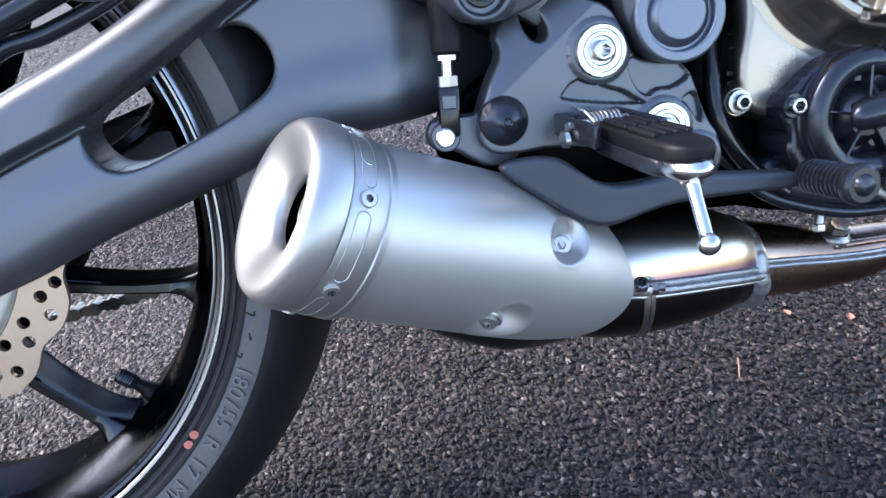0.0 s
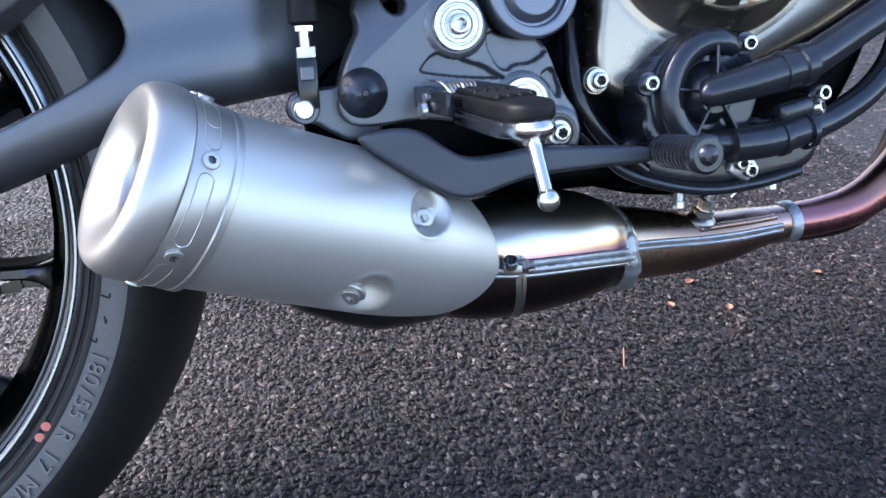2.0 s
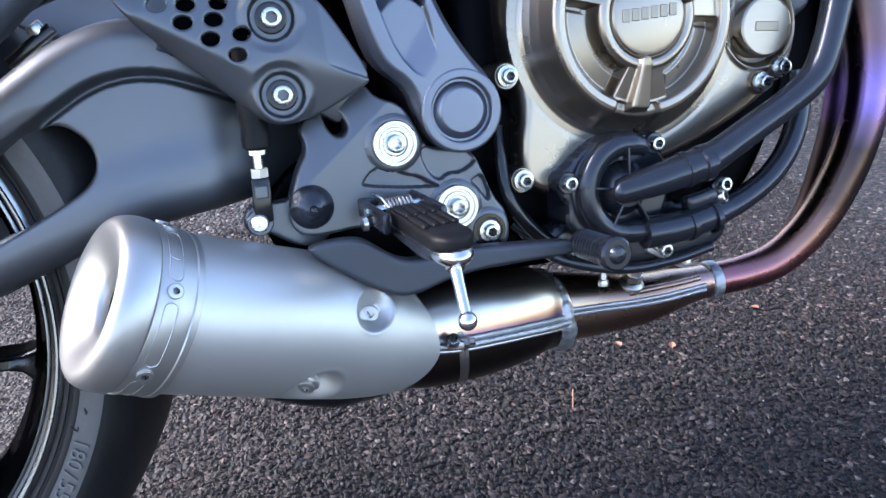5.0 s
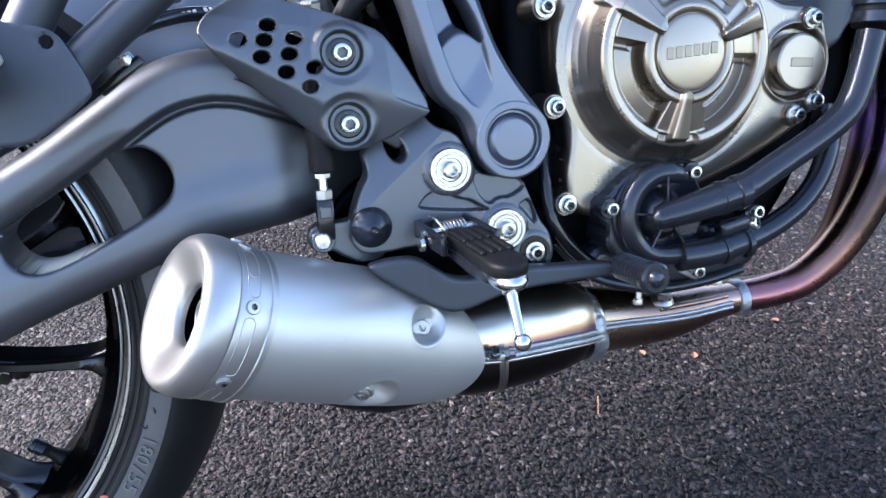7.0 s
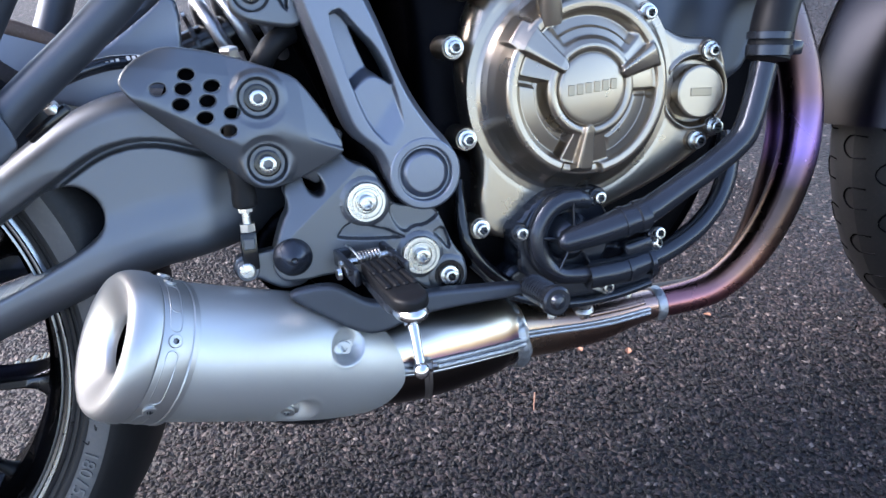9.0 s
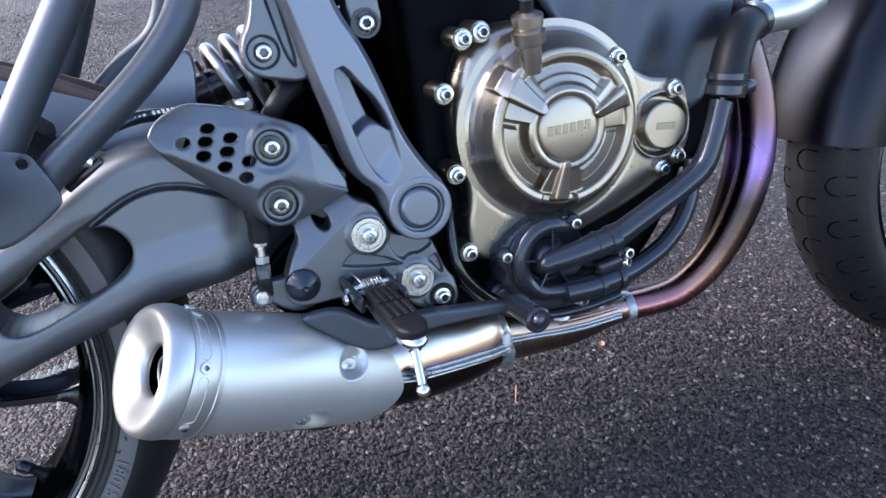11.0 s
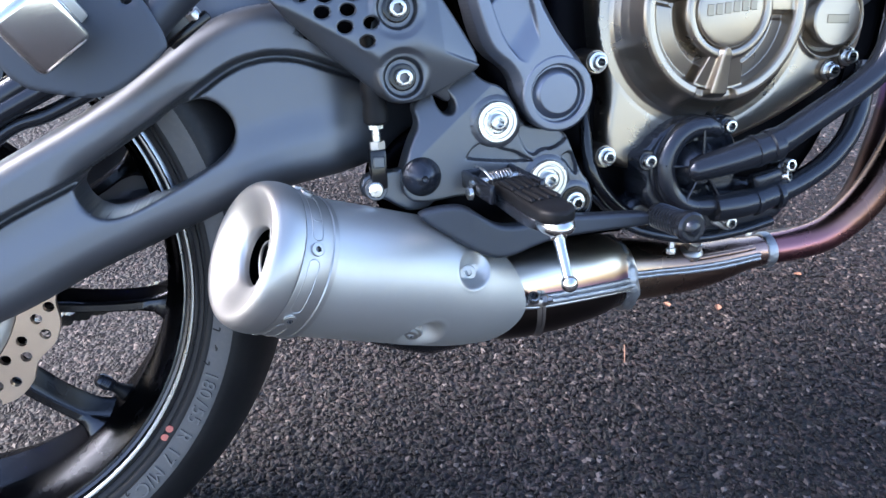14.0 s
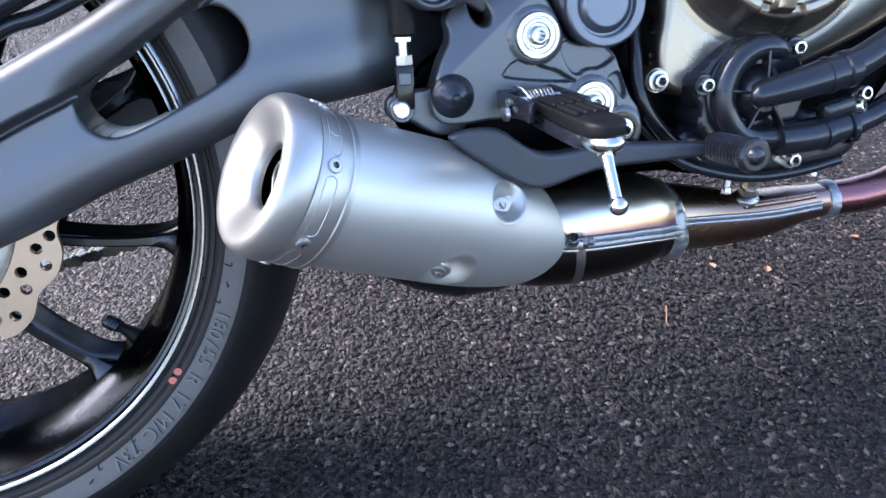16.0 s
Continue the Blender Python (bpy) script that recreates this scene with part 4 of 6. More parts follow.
def dome():
    """The round middle of the cover on rings and rays: badge seat, collar, three pockets, a ridge and three raised arms."""
    rings = np.unique(np.concatenate([np.linspace(0.0, 0.0290, 6), np.linspace(0.0255, 0.0480, 46), np.linspace(0.0480, 0.0560, 10), np.linspace(0.0560, 0.0860, 61), np.linspace(0.0870, 0.0940, 8)]))
    rays = np.radians(np.linspace(0, 360, 600, endpoint=False))
    R, T = np.meshgrid(rings, rays, indexing="ij")
    deg = np.degrees(T)
    turn = lambda a: (deg - a + 180) % 360 - 180
    y = np.interp(R, [0.0, 0.0288, 0.0296, 0.0306, 0.0330, 0.0352, 0.0372, 0.0590, 0.0606, 0.0622, 0.0665, 0.0690, 0.0705, 0.0730, 0.0760, 0.0800, 0.0840, 0.0870, 0.0940],
                  [0.1440, 0.1440, 0.1446, 0.1462, 0.1468, 0.1466, 0.1452, 0.1395, 0.1396, 0.1425, 0.1430, 0.1424, 0.1408, 0.1352, 0.1290, 0.1225, 0.1175, 0.1152, 0.1146])
    # two pockets: a deep groove round the badge collar and a sunk floor out to the ridge
    for a0, a1, deep, floor in ((163.0, 243.0, 0.0150, 0.0035), (-76.0, -6.0, 0.0110, 0.0095)):
        mid, half = (a0 + a1) / 2, (a1 - a0) / 2
        side = (half - np.abs(turn(mid))) * np.pi / 180 * R
        inside = step_up(np.minimum(np.minimum(side, R - 0.0372), 0.0608 - R), 0.0034)
        groove = step_up(np.minimum(np.minimum(side, R - 0.0372), 0.0470 - R), 0.0032)
        ends = inside * (1 - step_up(side - 0.0055, 0.0030))
        y = y - floor * inside - (deep - floor) * np.maximum(groove, 0.8 * ends)
    # a shallow valley between the two upper arms, with one low step
    vale = step_up(44.0 - np.abs(turn(80.0)), 8.0)
    y = y - vale * (0.0040 * step_up(R - 0.0372, 0.005) * (1 - step_up(R - 0.0560, 0.007)) + 0.0020 * step_up(R - 0.0470, 0.002) * (1 - step_up(R - 0.0560, 0.006)))
    # the ridge breaks off below the lower arm
    gap = (1 - step_up(np.abs(turn(-99.0)) - 13.0, 4.0)) * step_up(R - 0.0605, 0.0018) * (1 - step_up(R - 0.0735, 0.0120))
    y = y - 0.0060 * gap
    for a, h0, h1, end, crest in ((138.5, 0.0058, 0.0128, 0.0800, 0.5), (19.0, 0.0050, 0.0118, 0.0665, 0.4), (-98.5, 0.0056, 0.0104, 0.0672, -0.45)):
        off = turn(a) * np.pi / 180 * R
        half = (h0 + (h1 - h0) * np.clip((R - 0.028) / 0.042, 0, 1)) * np.sqrt(np.clip((R - 0.0262) / 0.0040, 0, 1))
        in_arm = step_up(half - np.abs(off), 0.0026) * step_up(R - 0.0266, 0.0018) * (1 - step_up(R - end + 0.0040, 0.0046))
        top = 0.1508 - 0.0052 * np.clip((R - 0.034) / 0.04, 0, 1) - 0.75 * np.clip(R - 0.0660, 0, 1) - 0.0020 * np.clip(np.abs(off / np.maximum(half, 1e-4) - crest), 0, 1.2) ** 1.3
        y = y * (1 - in_arm) + np.maximum(y, top) * in_arm
    v = np.stack([EC[0] + R * np.cos(T), -y, EC[1] + R * np.sin(T)], -1).reshape(-1, 3)
    m = len(rays)
    f = [(i * m + j, (i + 1) * m + j, (i + 1) * m + (j + 1) % m, i * m + (j + 1) % m) for i in range(len(rings) - 1) for j in range(m)]
    return v, f


clutch_cover = part("clutch_cover", relief(COVER, cover_front, -0.070, 0.0009, rounds=2, edge=0.0028), BRONZE, motorcycle, "bronze painted clutch cover with raised arms", 85)
part("cover_dome", dome(), BRONZE, clutch_cover, "round middle of the cover with three raised arms", 85)
part("cover_badge", lathe([(0.0001, 0.0), (0.0240, -0.0003), (0.0272, -0.0010), (0.0282, -0.0020), (0.0286, -0.0045)], (EC[0], -0.1478, EC[1]), SIDE, 64), BRONZE, clutch_cover)
for k in range(6):
    w = 0.0055
    x = EC[0] - 0.0185 + k * 0.0074
    part("emblem_bar", block((w, 0.0012, 0.0085), (x, -0.1480, EC[1] + 0.001 + 0.0002 * k), (0, 4, 0), 0.0004, 1), LOGO, clutch_cover)
oil_cap = part("inspection_cap", lathe([(0.0001, 0.0125), (0.0212, 0.0125), (0.0226, 0.0116), (0.0232, 0.0095), (0.0234, 0.006), (0.0234, -0.006)], (CAP[0], -0.1120, CAP[1]), SIDE, 56), BRONZE, clutch_cover, "round bronze cap")
part("emblem_bar", block((0.0210, 0.0010, 0.0070), (CAP[0], -0.1248, CAP[1]), (0, 6, 0), 0.0004, 1), LOGO, clutch_cover)
for x, z, y in ((0.565, 0.335, -0.1165), (0.560, 0.411, -0.1175), (0.556, 0.4835, -0.1185), (0.577, 0.527, -0.1195), (0.594, 0.531, -0.1195), (0.727, 0.4925, -0.1175), (0.787, 0.4555, -0.1185), (0.790, 0.3895, -0.1175), (0.771, 0.380, -0.1195)):
    part("bolt_boss", lathe([(0.0100, -0.05), (0.0098, -0.003), (0.0088, 0.0), (0.0001, 0.0)], (x, y + 0.001, z), SIDE, 28), BRONZE, clutch_cover)
    put("bolt", BOLT_FLANGED, clutch_cover, (x, y, z), SIDE, 17 * x * 100)

# clutch cable holder on the cover
part("cable_holder", lathe([(0.0090, -0.012), (0.0100, 0.0), (0.0102, 0.012), (0.0140, 0.014), (0.0145, 0.024), (0.0112, 0.026), (0.0135, 0.029), (0.0135, 0.037), (0.0080, 0.040), (0.0001, 0.040)], (0.6290, -0.140, 0.5050), (-0.10, -0.18, 1.0), 32), BRONZE, clutch_cover, "bronze clutch cable holder")
part("cable_adjuster", lathe([(0.0060, 0.038), (0.0062, 0.050), (0.0050, 0.052), (0.0060, 0.056), (0.0055, 0.090), (0.0045, 0.16)], (0.6290, -0.140, 0.5050), (-0.10, -0.18, 1.0), 20), GLOSSBLACK, clutch_cover)

# crankcase, cylinder and bulk behind the covers; near-black parts have shade painted in
CASE = [(0.520, 0.300), (0.560, 0.270), (0.600, 0.252), (0.680, 0.240), (0.750, 0.250), (0.800, 0.300), (0.832, 0.370), (0.830, 0.415), (0.790, 0.450), (0.715, 0.500), (0.665, 0.560), (0.640, 0.62), (0.52, 0.62), (0.53, 0.50), (0.520, 0.40)]
FRONT = [(0.790, 0.335), (0.865, 0.335), (0.912, 0.365), (0.925, 0.410), (0.935, 0.560), (0.80, 0.560)]
part("engine_front", relief(FRONT, lambda x, z, d: -0.022 + rounding(d, 0.015), 0.06, 0.005, rounds=2, edge=0), DARK, motorcycle, "lower front of the engine, filled in and painted black as shadow")
crankcase = part("crankcase", relief(CASE, lambda x, z, d: -0.088 + rounding(d, 0.025), 0.11, 0.005, rounds=2, edge=0), DARK, motorcycle, "black engine crankcase with its shade painted in")
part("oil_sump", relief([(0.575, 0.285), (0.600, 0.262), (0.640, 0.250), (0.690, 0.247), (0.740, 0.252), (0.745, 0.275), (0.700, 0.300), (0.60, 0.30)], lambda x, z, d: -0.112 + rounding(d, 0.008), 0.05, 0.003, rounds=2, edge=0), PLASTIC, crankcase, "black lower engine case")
part("sump_pan", relief([(0.575, 0.300), (0.580, 0.2545), (0.620, 0.2400), (0.660, 0.2300), (0.720, 0.2260), (0.748, 0.2400), (0.748, 0.290)], lambda x, z, d: -0.028 + rounding(d, 0.006), 0.08, 0.004, rounds=2, edge=0), DARK, crankcase, "black oil pan under the engine, its shade painted in")
part("sump_flange", tube([(0.560, -0.098, 0.300), (0.585, -0.108, 0.272), (0.615, -0.112, 0.258), (0.650, -0.113, 0.2495), (0.690, -0.113, 0.2490), (0.725, -0.112, 0.253)], 0.0045, 12, 8), PLASTIC, crankcase)
cyl = [(0.715, 0.490), (0.760, 0.455), (0.800, 0.425), (0.840, 0.420), (0.872, 0.465), (0.895, 0.570), (0.900, 0.680), (0.84, 0.760), (0.64, 0.760), (0.65, 0.60), (0.675, 0.53)]
cylinder = part("cylinder_block", relief(cyl, lambda x, z, d: -0.085 + rounding(d, 0.010) - 0.0026 * np.sin((x - 0.35 * (z - 0.47)) * 92 + 0.6) * step_up(d - 0.004, 0.008), 0.09, 0.0016, rounds=1, edge=0), FRAMEPAINT, motorcycle, "grey-black engine cylinder block with broad bands", 85)
part("case_rail", tube([(0.556, -0.100, 0.375), (0.552, -0.106, 0.360), (0.553, -0.113, 0.325), (0.570, -0.113, 0.296), (0.600, -0.112, 0.270)], [0.004, 0.005, 0.006, 0.006, 0.005], 14, 8), GLOSSBLACK, crankcase)
for p in ((0.628, -0.110, 0.252), (0.707, -0.106, 0.254)):
    part("stud", tube([p, (p[0] - 0.0015, p[1] - 0.001, p[2] - 0.008)], 0.0030, 12), STEEL, crankcase)
    put("nut", bolt_mesh("nut", 0.0042, 0.005, ZINC, 0.4, 6), crankcase, (p[0] - 0.0015, p[1] - 0.001, p[2] - 0.0085), (-0.1, -0.1, -1))
for x, z in ((0.6725, 0.2660), (0.6790, 0.2600)):
    put("bolt", BOLT, crankcase, (x, -0.1160, z), SIDE)
part("drain_boss", block((0.020, 0.010, 0.016), (0.676, -0.111, 0.2625), (0, 30, 0), 0.003), ALU, crankcase)

# -- water pump --
WP = (0.6370, 0.3190)
pump_plate = [(0.584, 0.334), (0.594, 0.339), (0.607, 0.350), (0.624, 0.359), (0.642, 0.361), (0.653, 0.356), (0.664, 0.358), (0.675, 0.351), (0.671, 0.338), (0.676, 0.318), (0.672, 0.290), (0.650, 0.276), (0.620, 0.276), (0.600, 0.286), (0.590, 0.300), (0.594, 0.312), (0.586, 0.322)]
pump = part("water_pump", relief(pump_plate, lambda x, z, d: 0 * x - 0.1300, -0.085, 0.0018, rounds=2, edge=0.0025), PLASTIC, motorcycle, "black water pump housing with ribs")
volute = [(WP[0] + 0.0305 * math.cos(radians(a)), -0.1360, WP[1] + 0.0005 + 0.0330 * math.sin(radians(a))) for a in range(52, 271, 12)] + [(0.652, -0.138, 0.2850), (0.670, -0.140, 0.2835)]
part("pump_volute", tube(volute, [0.0055, 0.0075] + [0.0088] * (len(volute) - 2), 24, 4), PLASTIC, pump)
part("pump_face", lathe([(0.0400, -0.012), (0.0400, -0.001), (0.0385, 0.0), (0.0210, 0.0), (0.0190, 0.0030), (0.0150, 0.0085), (0.0125, 0.0115), (0.0001, 0.0120)], (WP[0], -0.1312, WP[1]), SIDE, 56), PLASTIC, pump)
for a in (88, 168, 238, 300):
    c, s = math.cos(radians(a)), math.sin(radians(a))
    part("pump_rib", block((0.026, 0.010, 0.0018), (WP[0] + 0.022 * c, -0.1395, WP[1] + 0.022 * s), (0, -a, 0), 0.0006, 1), PLASTIC, pump)
for x, z in ((0.5935, 0.3300), (0.6660, 0.3485)):
    part("bolt_boss", lathe([(0.0085, -0.03), (0.0083, -0.002), (0.0075, 0), (0.0001, 0)], (x, -0.1330, z), SIDE, 24), PLASTIC, pump)
    put("bolt", BOLT, pump, (x, -0.1330, z), SIDE)
neck = [(0.6225, -0.147, 0.3197), (0.6250, -0.1485, 0.3202), (0.634, -0.149, 0.3215), (0.655, -0.151, 0.3245), (0.680, -0.151, 0.3285), (0.700, -0.150, 0.3310)]
part("outlet_neck", tube(neck, [0.0040, 0.0088, 0.0102, 0.0116, 0.0126, 0.0128], 28, 8), PLASTIC, pump)
for x, w, r in ((0.678, 0.0022, 0.0137), (0.694, 0.0045, 0.0141)):
    part("neck_band", lathe([(0.0120, -w), (r, -w * 0.7), (r, w * 0.7), (0.0120, w)], (x, -0.1508, 0.3285 + 0.15 * (x - 0.680)), (1, 0, 0.16), 32), PLASTIC, pump)
hose = [(0.693, -0.150, 0.3318), (0.706, -0.149, 0.3345), (0.722, -0.1485, 0.3415), (0.745, -0.148, 0.3520), (0.768, -0.1475, 0.3625), (0.788, -0.147, 0.3735), (0.800, -0.1465, 0.3835), (0.808, -0.146, 0.3985), (0.8165, -0.1445, 0.4210), (0.8230, -0.143, 0.4400)]
coolant = part("coolant_hose", tube(hose, [0.0122, 0.0116, 0.0112, 0.0110, 0.0110, 0.0112, 0.0115, 0.0112, 0.0110, 0.0112], 28, 10), PLASTIC, motorcycle, "black coolant hose with a clamp")
for dz, w in ((0.000, 0.0050), (0.012, 0.0035)):
    part("hose_clamp", lathe([(0.0172, -w), (0.0190, -w * 0.8), (0.0190, w * 0.8), (0.0172, w)], (0.8270 + 0.1 * dz, -0.143, 0.4510 + dz), (0.12, 0.02, 1), 40), PLASTIC, coolant, "black spring clamp")
part("clamp_buckle", block((0.012, 0.007, 0.012), (0.8490, -0.149, 0.4510), (0, 10, 0), 0.0025), PLASTIC, coolant)
part("hose_end", tube([(0.8258, -0.143, 0.4440), (0.8310, -0.141, 0.4640), (0.8400, -0.136, 0.4830), (0.8540, -0.128, 0.4980), (0.8760, -0.116, 0.5050), (0.890, -0.108, 0.5070)], [0.0178, 0.0180, 0.0178, 0.0175, 0.0172, 0.0172], 28, 10), RUBBER, coolant)
part("hose_band", lathe([(0.0172, -0.006), (0.0190, -0.005), (0.0190, 0.005), (0.0172, 0.006)], (0.8800, -0.114, 0.5060), (0.9, 0.40, 0.12), 40), PLASTIC, coolant)
part("radiator_pipe", tube([(0.888, -0.110, 0.5065), (0.915, -0.098, 0.5075), (0.950, -0.085, 0.5110), (0.985, -0.070, 0.520)], [0.0150, 0.0165, 0.0215, 0.0235], 36, 8), ALUCAP, motorcycle, "polished aluminium radiator pipe")
low_hose = [(0.648, -0.140, 0.2838), (0.675, -0.141, 0.2838), (0.702, -0.141, 0.2868), (0.722, -0.140, 0.2905), (0.742, -0.139, 0.2975), (0.762, -0.137, 0.3075), (0.780, -0.134, 0.3225), (0.792, -0.131, 0.3400), (0.799, -0.128, 0.3600), (0.803, -0.126, 0.3850)]
low = part("lower_coolant_hose", tube(low_hose, [0.0122, 0.0122, 0.0112, 0.0098, 0.0094, 0.0092, 0.0090, 0.0090, 0.0090, 0.0090], 24, 10), PLASTIC, motorcycle, "thin black lower coolant hose")
for x, z in ((0.686, 0.2835), (0.707, 0.2855)):
    part("hose_band", lathe([(0.0112, -0.0025), (0.0132, -0.002), (0.0132, 0.002), (0.0112, 0.0025)], (x, -0.141, z + 0.0008), (1, 0, 0.12), 32), PLASTIC, low)
part("pump_bracket", block((0.028, 0.014, 0.013), (0.697, -0.140, 0.3020), (0, -8, 0), 0.004, 3), PLASTIC, pump)
part("bracket_lug", lathe([(0.0075, -0.010), (0.0075, 0.004), (0.0062, 0.0052), (0.0001, 0.0052)], (0.7135, -0.1400, 0.3090), SIDE, 24), PLASTIC, pump)
put("bolt", BOLT, pump, (0.7145, -0.1440, 0.3105), (0.1, -0.95, 0.1))
put("bolt", BOLT, pump, (0.7125, -0.1420, 0.3010), (0.5, -0.8, 0.2))

# -- rider's foot controls --
PLATE = [(0.408, 0.398), (0.431, 0.412), (0.455, 0.421), (0.462, 0.409), (0.478, 0.403), (0.486, 0.386), (0.490, 0.374), (0.500, 0.369), (0.523, 0.366), (0.529, 0.352), (0.536, 0.329), (0.545, 0.318), (0.545, 0.295), (0.530, 0.286), (0.512, 0.296), (0.492, 0.312), (0.448, 0.326), (0.403, 0.323), (0.392, 0.333), (0.394, 0.348), (0.404, 0.371), (0.412, 0.382)]
POCKETS = [[(0.4431, 0.3547), (0.4525, 0.3639), (0.4634, 0.3635), (0.4760, 0.3560), (0.4826, 0.3546), (0.493, 0.347), (0.5005, 0.3425), (0.4741, 0.3455), (0.444, 0.3515)],
           [(0.4856, 0.3655), (0.4916, 0.3508), (0.4986, 0.3464), (0.5048, 0.3508), (0.5143, 0.3497), (0.5265, 0.3558), (0.5254, 0.363), (0.5073, 0.3742), (0.4884, 0.3739)],
           [(0.5184, 0.3438), (0.5300, 0.3494), (0.5351, 0.3297), (0.5304, 0.3261), (0.5242, 0.3379)]]


def plate_front(x, z, d):
    y = np.full_like(x, -0.1310)
    q = np.stack([x, z], 1)
    for loop in POCKETS:
        dp, _ = loop_distance(q, smooth_loop(loop, 1))
        y = y + 0.0050 * step_up(dp, 0.0018)
    # the folded upper-left bevel of the casting
    fold = (x - 0.397) * 0.605 - (z - 0.351) * 0.796
    y = y + np.clip(-fold, 0, 1) * 0.42
    for bx, bz, r in ((0.469, 0.378, 0.0195), (0.507, 0.328, 0.0190), (0.529, 0.3065, 0.0165)):
        rr = np.hypot(x - bx, z - bz)
        y = np.where(rr < r, np.minimum(y, -0.1318 - 0.0012 * (1 - step_up(rr - r + 0.003, 0.003))), y)
    return y


foot_plate = part("footrest_plate", relief(PLATE, plate_front, -0.106, 0.0008, [[(0.424, 0.406), (0.436, 0.405), (0.441, 0.393), (0.436, 0.386), (0.428, 0.390)]], 2, 0.002), CAST, motorcycle, "cast black footrest plate with pockets", 45)
FLANGE = lathe([(0.0155, 0.0), (0.0155, 0.0030), (0.0148, 0.0040), (0.0128, 0.0040), (0.0122, 0.0028), (0.0112, 0.0028), (0.0106, 0.0040), (0.0088, 0.0040), (0.0080, 0.0025), (0.0001, 0.0025)], (0, 0, 0), (0, 0, 1), 48)
FLANGE_MESH = to_mesh("flange", FLANGE, ZINC)
for x, z in ((0.469, 0.378), (0.507, 0.328)):
    put("flange", FLANGE_MESH, foot_plate, (x, -0.1325, z), SIDE, 0, "zinc plated flange washer")
    put("bolt", BOLT_BIG, foot_plate, (x, -0.1345, z), SIDE, 20)
put("bolt", BOLT_FLANGED, foot_plate, (0.529, -0.1325, 0.3065), SIDE, 12)
part("bolt_seat", lathe([(0.0125, 0.0), (0.0122, 0.0014), (0.0098, 0.0014), (0.0090, 0.0004), (0.0001, 0.0004)], (0.529, -0.1330, 0.3065), SIDE, 40), GLOSSBLACK, foot_plate)
part("rubber_stop", lathe([(0.0150, -0.002), (0.0148, 0.0012), (0.0130, 0.0036), (0.0100, 0.0068), (0.0070, 0.0095), (0.0042, 0.0112), (0.0026, 0.0116), (0.0018, 0.0106), (0.0001, 0.0104)], (0.4080, -0.1305, 0.3445), SIDE, 40), PLASTIC, foot_plate, "black rubber cone")

# brake pedal with its short arm
PEDAL = [(0.398, 0.321), (0.418, 0.323), (0.436, 0.321), (0.447, 0.311), (0.460, 0.301), (0.478, 0.2985), (0.510, 0.3010), (0.545, 0.2965), (0.592, 0.2910), (0.592, 0.2805), (0.545, 0.2830), (0.505, 0.2835), (0.484, 0.2795), (0.470, 0.2755), (0.455, 0.2755), (0.440, 0.2840), (0.422, 0.2980), (0.404, 0.3120)]
pedal = part("brake_pedal", relief(PEDAL, lambda x, z, d: -0.1500 + 0.0 * x + 0.10 * np.clip(0.44 - x, 0, 1), -0.138, 0.0012, rounds=2, edge=0.0032), FRAMEPAINT, motorcycle, "satin black forged brake pedal", 45)
ARM = [(0.366, 0.348), (0.374, 0.350), (0.390, 0.3495), (0.408, 0.352), (0.424, 0.338), (0.420, 0.318), (0.400, 0.315), (0.388, 0.322), (0.378, 0.330), (0.367, 0.330), (0.362, 0.338)]
part("pedal_arm", relief(ARM, lambda x, z, d: -0.1180 + 0 * x, -0.108, 0.0014, rounds=2, edge=0.0025), CAST, pedal)
ribs = [(0.0001, -0.004), (0.0095, -0.004)]
for k in range(9):
    ribs += [(0.0086, 0.0005 + 0.0040 * k), (0.0108, 0.0012 + 0.0040 * k), (0.0108, 0.0030 + 0.0040 * k), (0.0086, 0.0038 + 0.0040 * k)]
ribs += [(0.0118, 0.0375), (0.0122, 0.040), (0.0118, 0.0435), (0.0100, 0.0450), (0.0066, 0.0450), (0.0060, 0.0462), (0.0045, 0.0482), (0.0001, 0.0490)]
part("pedal_rubber", lathe(ribs, (0.5935, -0.1500, 0.2880), (0.05, -1, 0.02), 32), PLASTIC, pedal, "ribbed black rubber pedal tip")

# footpeg: fork, spring, grooved pad, bright tip and feeler
PEG_ROLL = 0.0
PEG_IN, PEG_OUT = Vector((0.4600, -0.1360, 0.3365)), Vector((0.4725, -0.2430, 0.3285))
peg_dir = (PEG_OUT - PEG_IN).normalized()
peg_m = Matrix.Translation(PEG_IN) @ peg_dir.to_track_quat("Y", "Z").to_matrix().to_4x4() @ pose(0, 0, 0, 0, PEG_ROLL, 0)


def peg_local(shape):
    v, f = shape
    return np.array([tuple(peg_m @ Vector(p)) for p in v]), f


def peg_pad(width, thick, lift, start, end, rounded, power=0.5, belly=1.0):
    """A long pad, flat on top, with a round outer end."""
    n, k = 40, 36
    v, f = [], []
    for i in range(n):
        u = start + (end - start) * (i / (n - 1)) ** 0.85
        over = min(1.0, max(0.0, (u - (end - rounded)) / rounded))
        shrink = math.sqrt(max(1 - over**2, 0.0))
        slim = 0.80 + 0.20 * min(1.0, (u - start) / 0.05)
        for j in range(k):
            a = 2 * math.pi * j / k
            c, q = math.cos(a), math.sin(a)
            v.append((width / 2 * slim * shrink * math.copysign(abs(c) ** power, c), u, lift + thick / 2 * (0.35 + 0.65 * shrink) * math.copysign(abs(q) ** power, q) * (belly if q < 0 else 1)))
    for i in range(n - 1):
        f += [(i * k + j, i * k + (j + 1) % k, (i + 1) * k + (j + 1) % k, (i + 1) * k + j) for j in range(k)]
    f += [tuple(range(k)), tuple((n - 1) * k + j for j in range(k))]
    return peg_local((np.array(v), f))


